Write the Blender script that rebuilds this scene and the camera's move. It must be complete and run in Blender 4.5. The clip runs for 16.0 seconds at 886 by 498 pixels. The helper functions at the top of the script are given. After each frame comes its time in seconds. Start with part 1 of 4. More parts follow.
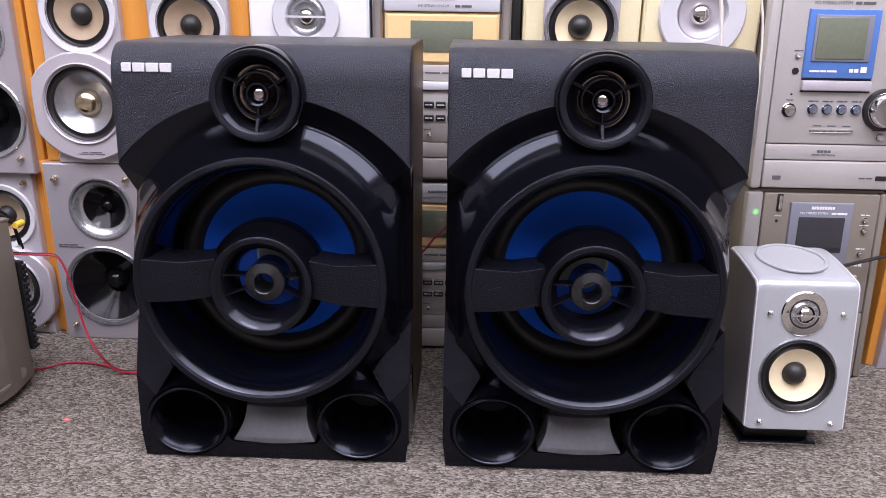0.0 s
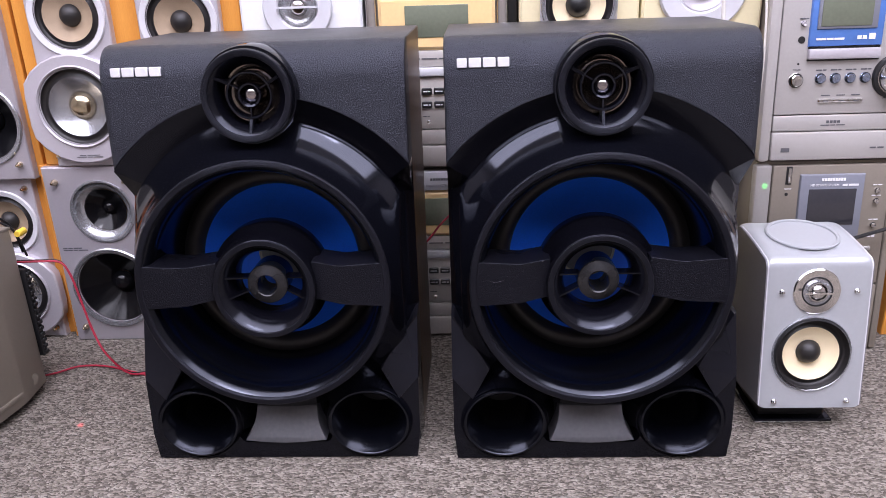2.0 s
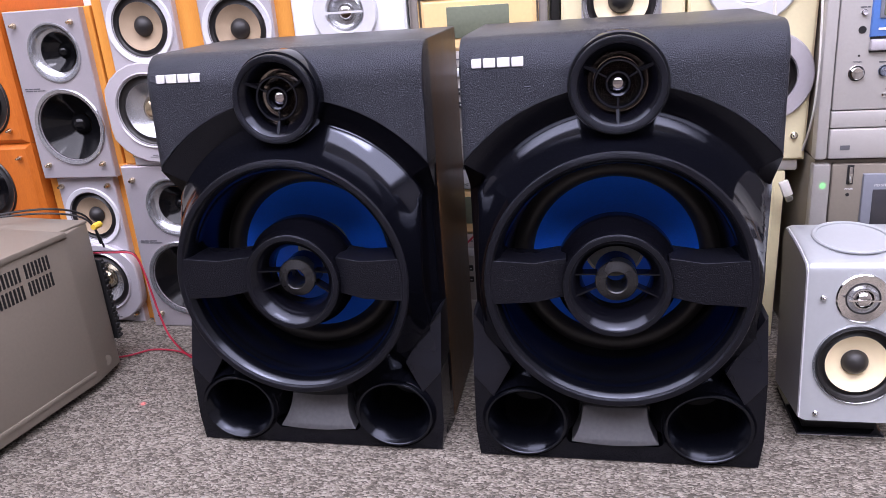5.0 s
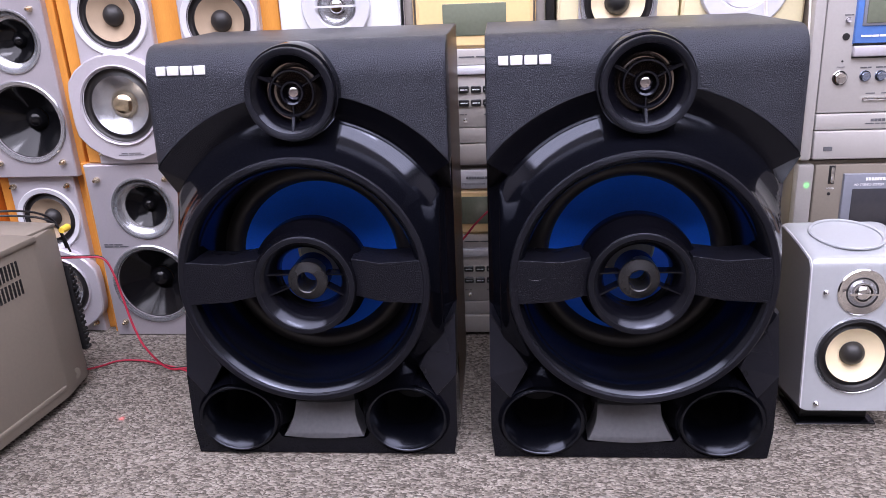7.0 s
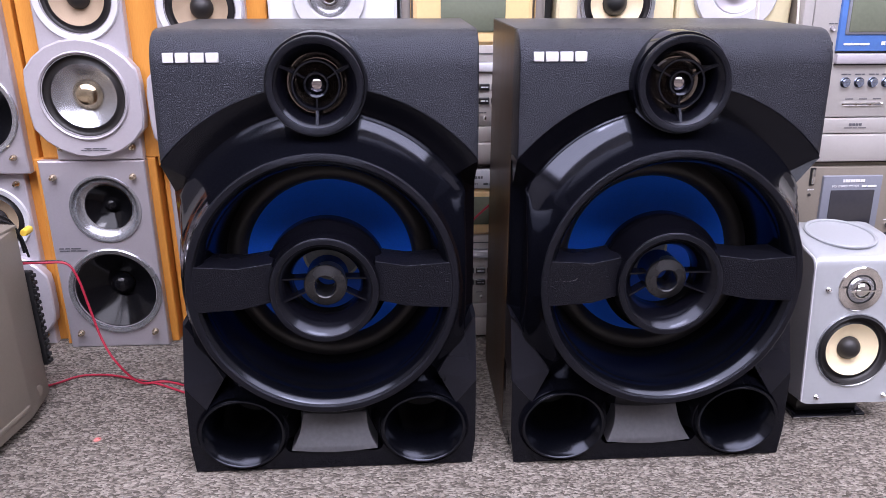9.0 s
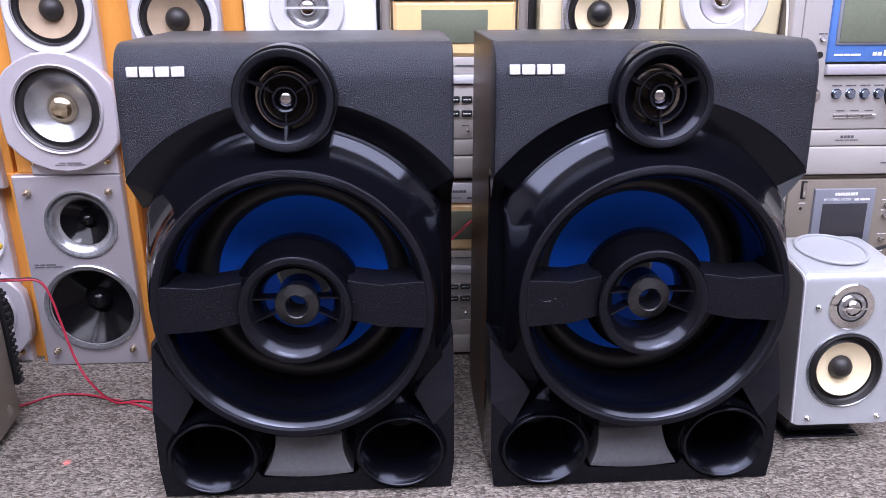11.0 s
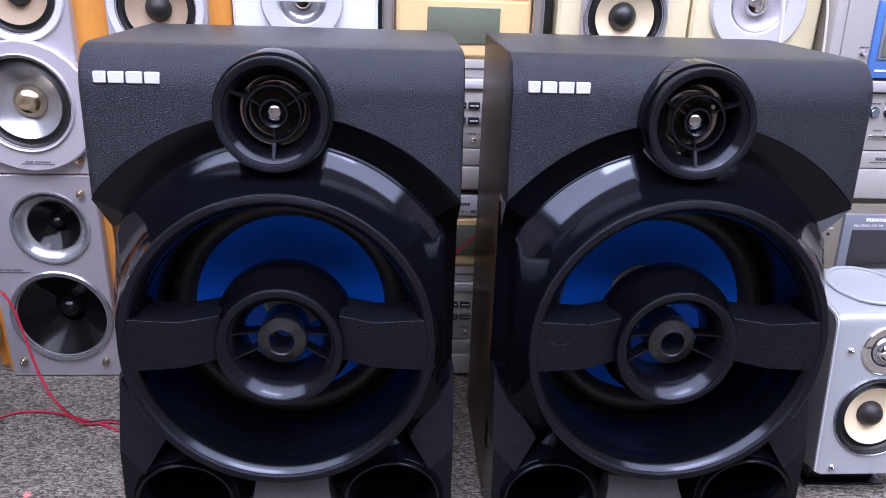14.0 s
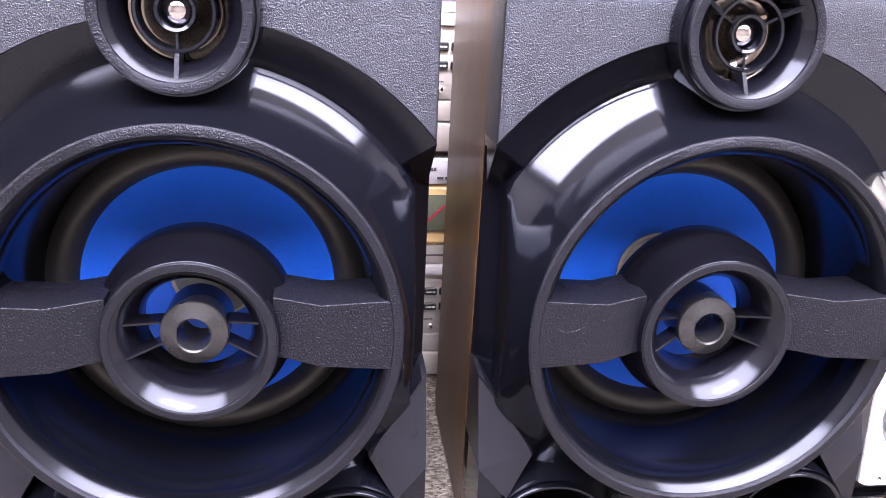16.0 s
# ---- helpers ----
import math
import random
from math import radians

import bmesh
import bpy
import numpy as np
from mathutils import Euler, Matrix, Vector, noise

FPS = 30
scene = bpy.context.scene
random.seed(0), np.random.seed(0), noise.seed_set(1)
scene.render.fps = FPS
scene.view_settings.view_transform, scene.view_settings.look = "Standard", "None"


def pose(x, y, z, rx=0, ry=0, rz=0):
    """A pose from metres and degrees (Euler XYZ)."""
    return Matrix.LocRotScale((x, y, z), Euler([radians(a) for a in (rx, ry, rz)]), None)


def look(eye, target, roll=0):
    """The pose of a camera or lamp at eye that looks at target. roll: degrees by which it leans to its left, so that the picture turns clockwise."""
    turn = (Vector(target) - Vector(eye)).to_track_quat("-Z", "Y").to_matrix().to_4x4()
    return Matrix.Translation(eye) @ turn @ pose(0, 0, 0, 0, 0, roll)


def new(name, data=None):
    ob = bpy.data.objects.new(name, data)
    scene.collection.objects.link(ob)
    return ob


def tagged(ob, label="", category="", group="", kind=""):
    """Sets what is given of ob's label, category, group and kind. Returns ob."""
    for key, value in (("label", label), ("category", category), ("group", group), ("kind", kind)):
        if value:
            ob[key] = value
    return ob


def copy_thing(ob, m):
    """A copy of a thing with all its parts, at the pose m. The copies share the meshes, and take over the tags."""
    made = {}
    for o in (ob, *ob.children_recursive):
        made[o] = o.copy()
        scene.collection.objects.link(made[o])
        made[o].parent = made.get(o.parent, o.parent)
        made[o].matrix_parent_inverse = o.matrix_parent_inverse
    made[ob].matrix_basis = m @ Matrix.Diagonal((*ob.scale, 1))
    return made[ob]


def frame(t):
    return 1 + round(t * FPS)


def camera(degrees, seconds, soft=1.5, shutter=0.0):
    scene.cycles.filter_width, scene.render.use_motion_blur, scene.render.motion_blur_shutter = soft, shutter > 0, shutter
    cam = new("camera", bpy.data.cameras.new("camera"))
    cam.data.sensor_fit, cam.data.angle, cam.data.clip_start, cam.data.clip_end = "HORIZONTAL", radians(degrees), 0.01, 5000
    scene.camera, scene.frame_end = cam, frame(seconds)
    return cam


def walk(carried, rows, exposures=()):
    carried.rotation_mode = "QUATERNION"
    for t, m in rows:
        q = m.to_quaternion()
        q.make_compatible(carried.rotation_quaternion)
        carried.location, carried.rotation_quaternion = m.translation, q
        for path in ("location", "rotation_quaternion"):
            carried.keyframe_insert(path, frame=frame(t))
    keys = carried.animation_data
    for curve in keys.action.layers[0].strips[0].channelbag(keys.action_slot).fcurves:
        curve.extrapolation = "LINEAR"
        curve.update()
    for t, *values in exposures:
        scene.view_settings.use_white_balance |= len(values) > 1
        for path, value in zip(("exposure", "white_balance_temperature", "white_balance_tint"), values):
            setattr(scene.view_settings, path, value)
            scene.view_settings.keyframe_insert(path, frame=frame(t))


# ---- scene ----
cam = camera(61.9, 16.0, soft=0.5)
PATH = [
    (0, (0.054, 0.059, 0.455), (-0.006, 1.959, -0.169), 0.8),
    (0.5, (0.05, 0.064, 0.455), (-0.021, 1.961, -0.175), 1.0),
    (1, (0.054, 0.068, 0.461), (-0.035, 1.964, -0.17), -1.2),
    (1.5, (0.055, 0.076, 0.468), (-0.025, 1.961, -0.195), -1.6),
    (2, (0.061, 0.076, 0.472), (-0.028, 1.948, -0.224), -2.0),
    (2.5, (0.065, 0.072, 0.476), (-0.045, 1.941, -0.229), -2.6),
    (3, (0.085, 0.075, 0.48), (-0.083, 1.938, -0.23), -3.3),
    (3.5, (0.112, 0.077, 0.476), (-0.148, 1.93, -0.231), -3.9),
    (4, (0.135, 0.076, 0.473), (-0.188, 1.925, -0.219), -3.7),
    (4.5, (0.151, 0.075, 0.472), (-0.222, 1.915, -0.218), -4.2),
    (5, (0.152, 0.074, 0.472), (-0.24, 1.911, -0.215), -4.3),
    (7.5, (0.012, 0.074, 0.47), (-0.061, 1.949, -0.224), -1.7),
    (8, (-0.02, 0.084, 0.467), (-0.019, 1.961, -0.223), -1.1),
    (8.5, (-0.055, 0.091, 0.465), (0.017, 1.968, -0.222), -0.5),
    (9, (-0.072, 0.098, 0.463), (0.045, 1.97, -0.23), 0.1),
    (11.5, (-0.04, 0.125, 0.466), (0.069, 2.007, -0.203), -0.1),
    (12, (-0.038, 0.132, 0.47), (0.091, 2.013, -0.198), 0.1),
    (12.5, (-0.039, 0.137, 0.474), (0.082, 2.016, -0.201), 0.2),
    (13, (-0.039, 0.141, 0.479), (0.082, 2.021, -0.191), 0.4),
    (13.5, (-0.042, 0.157, 0.485), (0.086, 2.032, -0.199), 0.8),
    (14, (-0.052, 0.198, 0.484), (0.081, 2.056, -0.246), 1.9),
    (14.5, (-0.060, 0.268, 0.454), (0.073, 2.116, -0.299), 2.3),
    (15, (-0.069, 0.307, 0.412), (0.117, 2.158, -0.323), 3.2),
    (15.5, (-0.062, 0.323, 0.406), (0.178, 2.167, -0.330), 2.8),
    (16, (-0.056, 0.326, 0.404), (0.220, 2.173, -0.310), 2.9),
]
LAMP_A, LAMP_B, LAMP_TINT = 195.0, 27.0, (1.0, 0.945, 1.07)
EXPOSURES = [(0.0, -0.2, 6300, 12), (3.0, -0.05, 6100, 13), (9.0, 0.05, 6050, 14), (11.5, 0.05, 5800, 13), (13.2, 0.05, 5700, 13), (14.0, -0.08, 5600, 12), (14.5, 0.26, 5350, 12), (15.0, 1.02, 5250, 12), (15.5, 1.76, 6250, 13), (16.0, 2.14, 6400, 13)]
walk(cam, [(t, look(eye, target, roll)) for t, eye, target, roll in PATH], EXPOSURES)

# ---- world and lights ----
world = bpy.data.worlds.new("room_air")
world.use_nodes = True
world.node_tree.nodes["Background"].inputs[0].default_value = (0.9, 0.95, 1.0, 1)
world.node_tree.nodes["Background"].inputs[1].default_value = 0.02
scene.world = world


def area_lamp(name, place, target, sx, sy, watts, colour):
    data = bpy.data.lights.new(name, "AREA")
    data.shape, data.size, data.size_y, data.energy, data.color = "RECTANGLE", sx, sy, watts, colour
    ob = new(name, data)
    ob.matrix_world = look(place, target)
    return ob


area_lamp("ceiling_lamp", (0.20, -0.20, 2.29), (0.20, -0.20, 0), 1.2, 0.30, LAMP_B, LAMP_TINT)
area_lamp("ceiling_lamp", (0.0, -0.50, 2.31), (0.0, -0.50, 0), 4.4, 2.1, LAMP_A, LAMP_TINT)



def laser_spot(name, place, target, watts, colour):
    data = bpy.data.lights.new(name, "SPOT")
    data.spot_size, data.spot_blend, data.shadow_soft_size, data.energy, data.color = radians(1.0), 1.0, 0.0005, watts, colour
    ob = new(name, data)
    ob.matrix_world = look(place, target)
    return ob


laser_spot("red_laser", (-0.397, 0.60, 0.44), (-0.397, 0.786, 0.0), 110.0, (1.0, 0.06, 0.08))
laser_spot("green_laser", (0.4135, 0.50, 0.46), (0.4135, 0.962, 0.216), 40.0, (0.10, 1.0, 0.15))

# ---- materials ----


def material(name, base, rough=0.5, metal=0.0, vary=0.12, scale=60.0, bump=0.0, bump_scale=400.0, coat=0.0, stretch=(1, 1, 1), spec=0.5, rough_vary=0.08, second=None, sheen=(1, 1, 1)):
    """A surface with a coarse and a fine variation of its colour, and fine relief."""
    m = bpy.data.materials.new(name)
    m.use_nodes = True
    nt = m.node_tree
    p = nt.nodes["Principled BSDF"]
    p.inputs["Metallic"].default_value = metal
    p.inputs["Specular IOR Level"].default_value = spec
    p.inputs["Specular Tint"].default_value = (*sheen, 1)
    p.inputs["Coat Weight"].default_value = coat
    p.inputs["Coat Roughness"].default_value = 0.06
    tc = nt.nodes.new("ShaderNodeTexCoord")
    mp = nt.nodes.new("ShaderNodeMapping")
    mp.inputs["Scale"].default_value = stretch
    nt.links.new(tc.outputs["Object"], mp.inputs[0])
    big = nt.nodes.new("ShaderNodeTexNoise")
    big.inputs["Scale"].default_value, big.inputs["Detail"].default_value = scale * 0.2, 3
    fine = nt.nodes.new("ShaderNodeTexNoise")
    fine.inputs["Scale"].default_value, fine.inputs["Detail"].default_value = scale * 4, 4
    add = nt.nodes.new("ShaderNodeMath")
    add.operation = "ADD"
    for n, slot in ((big, 0), (fine, 1)):
        nt.links.new(mp.outputs[0], n.inputs["Vector"])
        nt.links.new(n.outputs["Fac"], add.inputs[slot])
    ramp = nt.nodes.new("ShaderNodeMapRange")
    ramp.inputs["From Min"].default_value, ramp.inputs["From Max"].default_value = 0.6, 1.4
    nt.links.new(add.outputs[0], ramp.inputs["Value"])
    mix = nt.nodes.new("ShaderNodeMix")
    mix.data_type = "RGBA"
    dark = second or tuple(c * (1 - vary) for c in base)
    light = base if second else tuple(min(1, c * (1 + vary)) for c in base)
    mix.inputs["A"].default_value, mix.inputs["B"].default_value = (*dark, 1), (*light, 1)
    nt.links.new(ramp.outputs[0], mix.inputs["Factor"])
    nt.links.new(mix.outputs["Result"], p.inputs["Base Color"])
    rr = nt.nodes.new("ShaderNodeMapRange")
    rr.inputs["To Min"].default_value, rr.inputs["To Max"].default_value = max(0.02, rough - rough_vary), min(1, rough + rough_vary)
    nt.links.new(big.outputs["Fac"], rr.inputs["Value"])
    nt.links.new(rr.outputs[0], p.inputs["Roughness"])
    if bump:
        n = nt.nodes.new("ShaderNodeTexNoise")
        n.inputs["Scale"].default_value, n.inputs["Detail"].default_value = bump_scale, 3
        nt.links.new(mp.outputs[0], n.inputs["Vector"])
        b = nt.nodes.new("ShaderNodeBump")
        b.inputs["Strength"].default_value, b.inputs["Distance"].default_value = bump, 0.001
        nt.links.new(n.outputs["Fac"], b.inputs["Height"])
        nt.links.new(b.outputs[0], p.inputs["Normal"])
    return m


COOL = (0.78, 0.83, 1.0)
M_PANEL = material("grained_black_plastic", (0.0068, 0.0070, 0.0100), 0.33, bump=1.0, bump_scale=1150, vary=0.2, spec=0.60, sheen=COOL)
M_SATIN = material("satin_black_plastic", (0.0024, 0.0024, 0.0040), 0.17, bump=0.05, bump_scale=900, vary=0.2, spec=0.36, sheen=COOL)
M_RIM = material("grained_rim_plastic", (0.0042, 0.0042, 0.0064), 0.30, bump=0.85, bump_scale=900, vary=0.25, spec=0.26, sheen=COOL)
M_PLATE = material("grey_satin_plate", (0.105, 0.105, 0.115), 0.30, metal=0.4, bump=0.05, bump_scale=600, vary=0.2)
M_ARM = material("worn_satin_plastic", (0.0070, 0.0070, 0.0100), 0.30, bump=0.12, bump_scale=900, vary=0.25, spec=0.36, sheen=COOL)
M_GLOSS = material("piano_black_plastic", (0.0026, 0.0028, 0.0046), 0.10, vary=0.2, spec=0.50, rough_vary=0.03, sheen=COOL)
M_HORN = material("soft_black_horn", (0.0014, 0.0016, 0.0028), 0.18, vary=0.2, spec=0.40, sheen=COOL)
M_RUBBER = material("black_rubber", (0.014, 0.0125, 0.0125), 0.50, vary=0.2)
M_BLUE = material("blue_paper_cone", (0.012, 0.125, 0.72), 0.46, vary=0.12, scale=120, bump=0.1, bump_scale=900)
M_CAP = material("grey_dust_cap", (0.16, 0.16, 0.14), 0.4, vary=0.2)
M_GLUE = material("pale_glue_ring", (0.38, 0.33, 0.24), 0.5, vary=0.2)
M_BOX = material("dark_wood_vinyl", (0.125, 0.064, 0.026), 0.36, vary=0.5, scale=40, stretch=(1, 6, 0.35), bump=0.15, bump_scale=300, second=(0.028, 0.014, 0.007), spec=0.38)
M_LID = material("black_grained_vinyl", (0.030, 0.030, 0.033), 0.42, bump=0.35, bump_scale=600, vary=0.2)
M_BADGE = material("white_badge_metal", (0.62, 0.62, 0.64), 0.30, vary=0.03)
M_CHROME = material("chrome", (0.80, 0.79, 0.78), 0.08, metal=1, vary=0.05, rough_vary=0.04)
M_BRUSH = material("brushed_dark_metal", (0.048, 0.048, 0.052), 0.26, metal=0.8, vary=0.3, scale=200, rough_vary=0.1)
M_AMBER = material("smoked_metal_bowl", (0.24, 0.205, 0.18), 0.12, metal=0.9, vary=0.3)
M_LENSDOME = material("dark_shiny_dome", (0.50, 0.46, 0.47), 0.05, metal=1, vary=0.2)
M_SILVER = material("silver_painted_plastic", (0.425, 0.400, 0.430), 0.34, metal=0.35, vary=0.05, scale=90, bump=0.04, bump_scale=1200)
M_SILVER2 = material("pale_silver_plastic", (0.48, 0.455, 0.49), 0.36, metal=0.2, vary=0.05, scale=90, bump=0.03, bump_scale=1200)
M_ALU = material("spun_aluminium", (0.44, 0.45, 0.475), 0.26, metal=0.75, vary=0.05)
M_FACE = material("bright_silver_face", (0.485, 0.467, 0.45), 0.33, metal=0.3, vary=0.04, scale=90, bump=0.03, bump_scale=1200)
M_DECK = material("champagne_silver_plastic", (0.60, 0.57, 0.54), 0.34, metal=0.35, vary=0.05, scale=90, bump=0.03, bump_scale=1200)
M_DECK2 = material("warm_grey_plastic", (0.265, 0.235, 0.195), 0.36, metal=0.3, vary=0.06, scale=90)
M_DECK3 = material("grey_silver_plastic", (0.36, 0.345, 0.33), 0.34, metal=0.35, vary=0.05, scale=90)
M_WOOD = material("honey_wood_veneer", (0.74, 0.33, 0.06), 0.42, vary=0.2, scale=45, stretch=(6, 6, 0.5), second=(0.60, 0.235, 0.035), bump=0.06, bump_scale=200)
M_CHERRY = material("cherry_wood_veneer", (0.60, 0.165, 0.02), 0.34, vary=0.2, scale=45, stretch=(5, 5, 0.6), second=(0.42, 0.10, 0.012), bump=0.06, bump_scale=200)
M_BLACKCONE = material("glossy_black_cone", (0.005, 0.005, 0.006), 0.13, vary=0.2, spec=0.24)
M_KRAFT = material("tan_fibre_cone", (0.36, 0.27, 0.18), 0.7, vary=0.15, scale=300, bump=0.2, bump_scale=1200)
M_CREAM = material("cream_fibre_cone", (0.80, 0.68, 0.45), 0.6, vary=0.06, scale=300, bump=0.1, bump_scale=1200)
M_CREAMBOX = material("cream_plastic", (0.80, 0.72, 0.46), 0.4, vary=0.05)
M_PEACH = material("peach_plastic", (0.86, 0.62, 0.30), 0.35, vary=0.05)
M_WHITE = material("white_painted_board", (0.78, 0.79, 0.80), 0.5, vary=0.03, bump=0.04)
M_WHITEP = material("white_plastic", (0.62, 0.62, 0.65), 0.35, vary=0.03)
M_LCD = material("grey_green_display", (0.16, 0.18, 0.13), 0.12, vary=0.1, coat=0.4)
M_LCDBLUE = material("blue_display_frame", (0.085, 0.19, 0.50), 0.22, vary=0.08, coat=0.4)
M_DARKLCD = material("dark_display", (0.035, 0.035, 0.042), 0.10, vary=0.1, coat=0.5)
M_GREYFRAME = material("blue_grey_plastic", (0.20, 0.21, 0.25), 0.3, vary=0.06)
M_BLACK = material("black_plastic", (0.015, 0.015, 0.016), 0.4, vary=0.2)
M_INK = material("grey_print", (0.10, 0.10, 0.11), 0.6, vary=0.05)
M_INKW = material("white_print", (0.80, 0.80, 0.82), 0.5, vary=0.03)
M_AMP = material("taupe_painted_steel", (0.195, 0.168, 0.135), 0.42, vary=0.06, scale=60, bump=0.12, bump_scale=800)
M_RED = material("red_cable_sheath", (0.40, 0.022, 0.050), 0.4, vary=0.1)
M_WIREB = material("black_cable_sheath", (0.015, 0.015, 0.016), 0.4, vary=0.1)
M_WIREW = material("white_cable_sheath", (0.75, 0.73, 0.68), 0.4, vary=0.05)
M_YELLOW = material("yellow_plug", (0.80, 0.55, 0.06), 0.4, vary=0.05)
M_BRASS = material("brass_screw", (0.62, 0.53, 0.38), 0.22, metal=1, vary=0.15)
M_ROOM = material("dim_room_wall", (0.24, 0.22, 0.20), 0.8, vary=0.15, scale=6)
M_PLASTER = material("cream_wall_paint", (0.74, 0.72, 0.66), 0.8, vary=0.05, scale=8, bump=0.05, bump_scale=120)
M_CEIL = material("white_ceiling_paint", (0.80, 0.80, 0.80), 0.85, vary=0.03, scale=6)
M_GREYSIDE = material("dark_grey_side_panel", (0.17, 0.17, 0.185), 0.42, vary=0.08, bump=0.08, bump_scale=700)


def carpet_material():
    m = bpy.data.materials.new("grey_loop_carpet")
    m.use_nodes = True
    nt = m.node_tree
    p = nt.nodes["Principled BSDF"]
    p.inputs["Roughness"].default_value = 0.95
    p.inputs["Specular IOR Level"].default_value = 0.15
    tc = nt.nodes.new("ShaderNodeTexCoord")
    mp = nt.nodes.new("ShaderNodeMapping")
    mp.inputs["Scale"].default_value = (0.72, 1.25, 1.0)
    nt.links.new(tc.outputs["Object"], mp.inputs[0])
    warp = nt.nodes.new("ShaderNodeTexNoise")
    warp.inputs["Scale"].default_value, warp.inputs["Detail"].default_value = 120, 2
    nt.links.new(mp.outputs[0], warp.inputs["Vector"])
    shift = nt.nodes.new("ShaderNodeVectorMath")
    shift.operation = "MULTIPLY_ADD"
    shift.inputs[1].default_value = (0.006, 0.006, 0.0)
    nt.links.new(warp.outputs["Color"], shift.inputs[0])
    nt.links.new(mp.outputs[0], shift.inputs[2])
    loops = nt.nodes.new("ShaderNodeTexVoronoi")
    loops.inputs["Scale"].default_value = 430
    nt.links.new(shift.outputs[0], loops.inputs["Vector"])
    tone = nt.nodes.new("ShaderNodeSeparateColor")
    nt.links.new(loops.outputs["Color"], tone.inputs[0])
    patch = nt.nodes.new("ShaderNodeTexNoise")
    patch.inputs["Scale"].default_value, patch.inputs["Detail"].default_value = 60, 5
    nt.links.new(mp.outputs[0], patch.inputs["Vector"])
    gap = nt.nodes.new("ShaderNodeMath")
    gap.operation = "MULTIPLY_ADD"
    gap.inputs[1].default_value = -0.30
    nt.links.new(loops.outputs["Distance"], gap.inputs[0])
    nt.links.new(tone.outputs[0], gap.inputs[2])
    r1 = nt.nodes.new("ShaderNodeValToRGB")
    e = r1.color_ramp.elements
    e[0].position, e[0].color = 0.0, (0.112, 0.099, 0.084, 1)
    e[1].position, e[1].color = 0.85, (0.375, 0.340, 0.294, 1)
    mid = e.new(0.35)
    mid.color = (0.230, 0.204, 0.176, 1)
    nt.links.new(gap.outputs[0], r1.inputs[0])
    r2 = nt.nodes.new("ShaderNodeValToRGB")
    f = r2.color_ramp.elements
    f[0].position, f[0].color = 0.36, (0.76, 0.75, 0.74, 1)
    f[1].position, f[1].color = 0.66, (1.0, 1.0, 1.0, 1)
    nt.links.new(patch.outputs["Fac"], r2.inputs[0])
    mul = nt.nodes.new("ShaderNodeMix")
    mul.data_type, mul.blend_type = "RGBA", "MULTIPLY"
    mul.inputs["Factor"].default_value = 1.0
    nt.links.new(r1.outputs[0], mul.inputs["A"])
    nt.links.new(r2.outputs[0], mul.inputs["B"])
    nt.links.new(mul.outputs["Result"], p.inputs["Base Color"])
    b = nt.nodes.new("ShaderNodeBump")
    b.inputs["Strength"].default_value, b.inputs["Distance"].default_value = 0.8, 0.003
    b.invert = True
    nt.links.new(loops.outputs["Distance"], b.inputs["Height"])
    nt.links.new(b.outputs[0], p.inputs["Normal"])
    return m


def glass_material():
    m = bpy.data.materials.new("clear_lens")
    m.use_nodes = True
    p = m.node_tree.nodes["Principled BSDF"]
    p.inputs["Transmission Weight"].default_value, p.inputs["Roughness"].default_value, p.inputs["IOR"].default_value = 1.0, 0.03, 1.45
    p.inputs["Base Color"].default_value = (0.92, 0.93, 0.95, 1)
    return m


M_CARPET, M_LENS = carpet_material(), glass_material()

# ---- mesh helpers ----
from mathutils.geometry import delaunay_2d_cdt


def part(name, bm, mat, parent=None, label="", angle=35):
    """Links a bmesh as one mesh object, under a thing or a part."""
    bmesh.ops.remove_doubles(bm, verts=bm.verts, dist=1e-6)
    bmesh.ops.recalc_face_normals(bm, faces=bm.faces)
    me = bpy.data.meshes.new(name)
    bm.to_mesh(me)
    bm.free()
    me.polygons.foreach_set("use_smooth", [True] * len(me.polygons))
    me.set_sharp_from_angle(angle=radians(angle))
    me.materials.append(mat)
    ob = new(name, me)
    ob.parent = parent
    if label:
        tagged(ob, label)
    return ob


def thing(name, label, category, place=(0, 0, 0), turn=0.0, group="", kind=""):
    ob = new(name)
    ob.empty_display_size = 0.02
    ob.matrix_basis = pose(*place, 0, 0, turn)
    return tagged(ob, label, category, group, kind)


def box(x0, x1, y0, y1, z0, z1, bevel=0.0, seg=2, bm=None):
    bm = bm or bmesh.new()
    vs = [bm.verts.new((x, y, z)) for z in (z0, z1) for y in (y0, y1) for x in (x0, x1)]
    fs = [bm.faces.new([vs[i] for i in f]) for f in ((0, 1, 3, 2), (4, 5, 7, 6), (0, 1, 5, 4), (2, 3, 7, 6), (0, 2, 6, 4), (1, 3, 7, 5))]
    bmesh.ops.recalc_face_normals(bm, faces=fs)
    if bevel:
        es = list({e for f in fs for e in f.edges})
        bmesh.ops.bevel(bm, geom=es, offset=bevel, segments=seg, profile=0.5, affect="EDGES")
    return bm


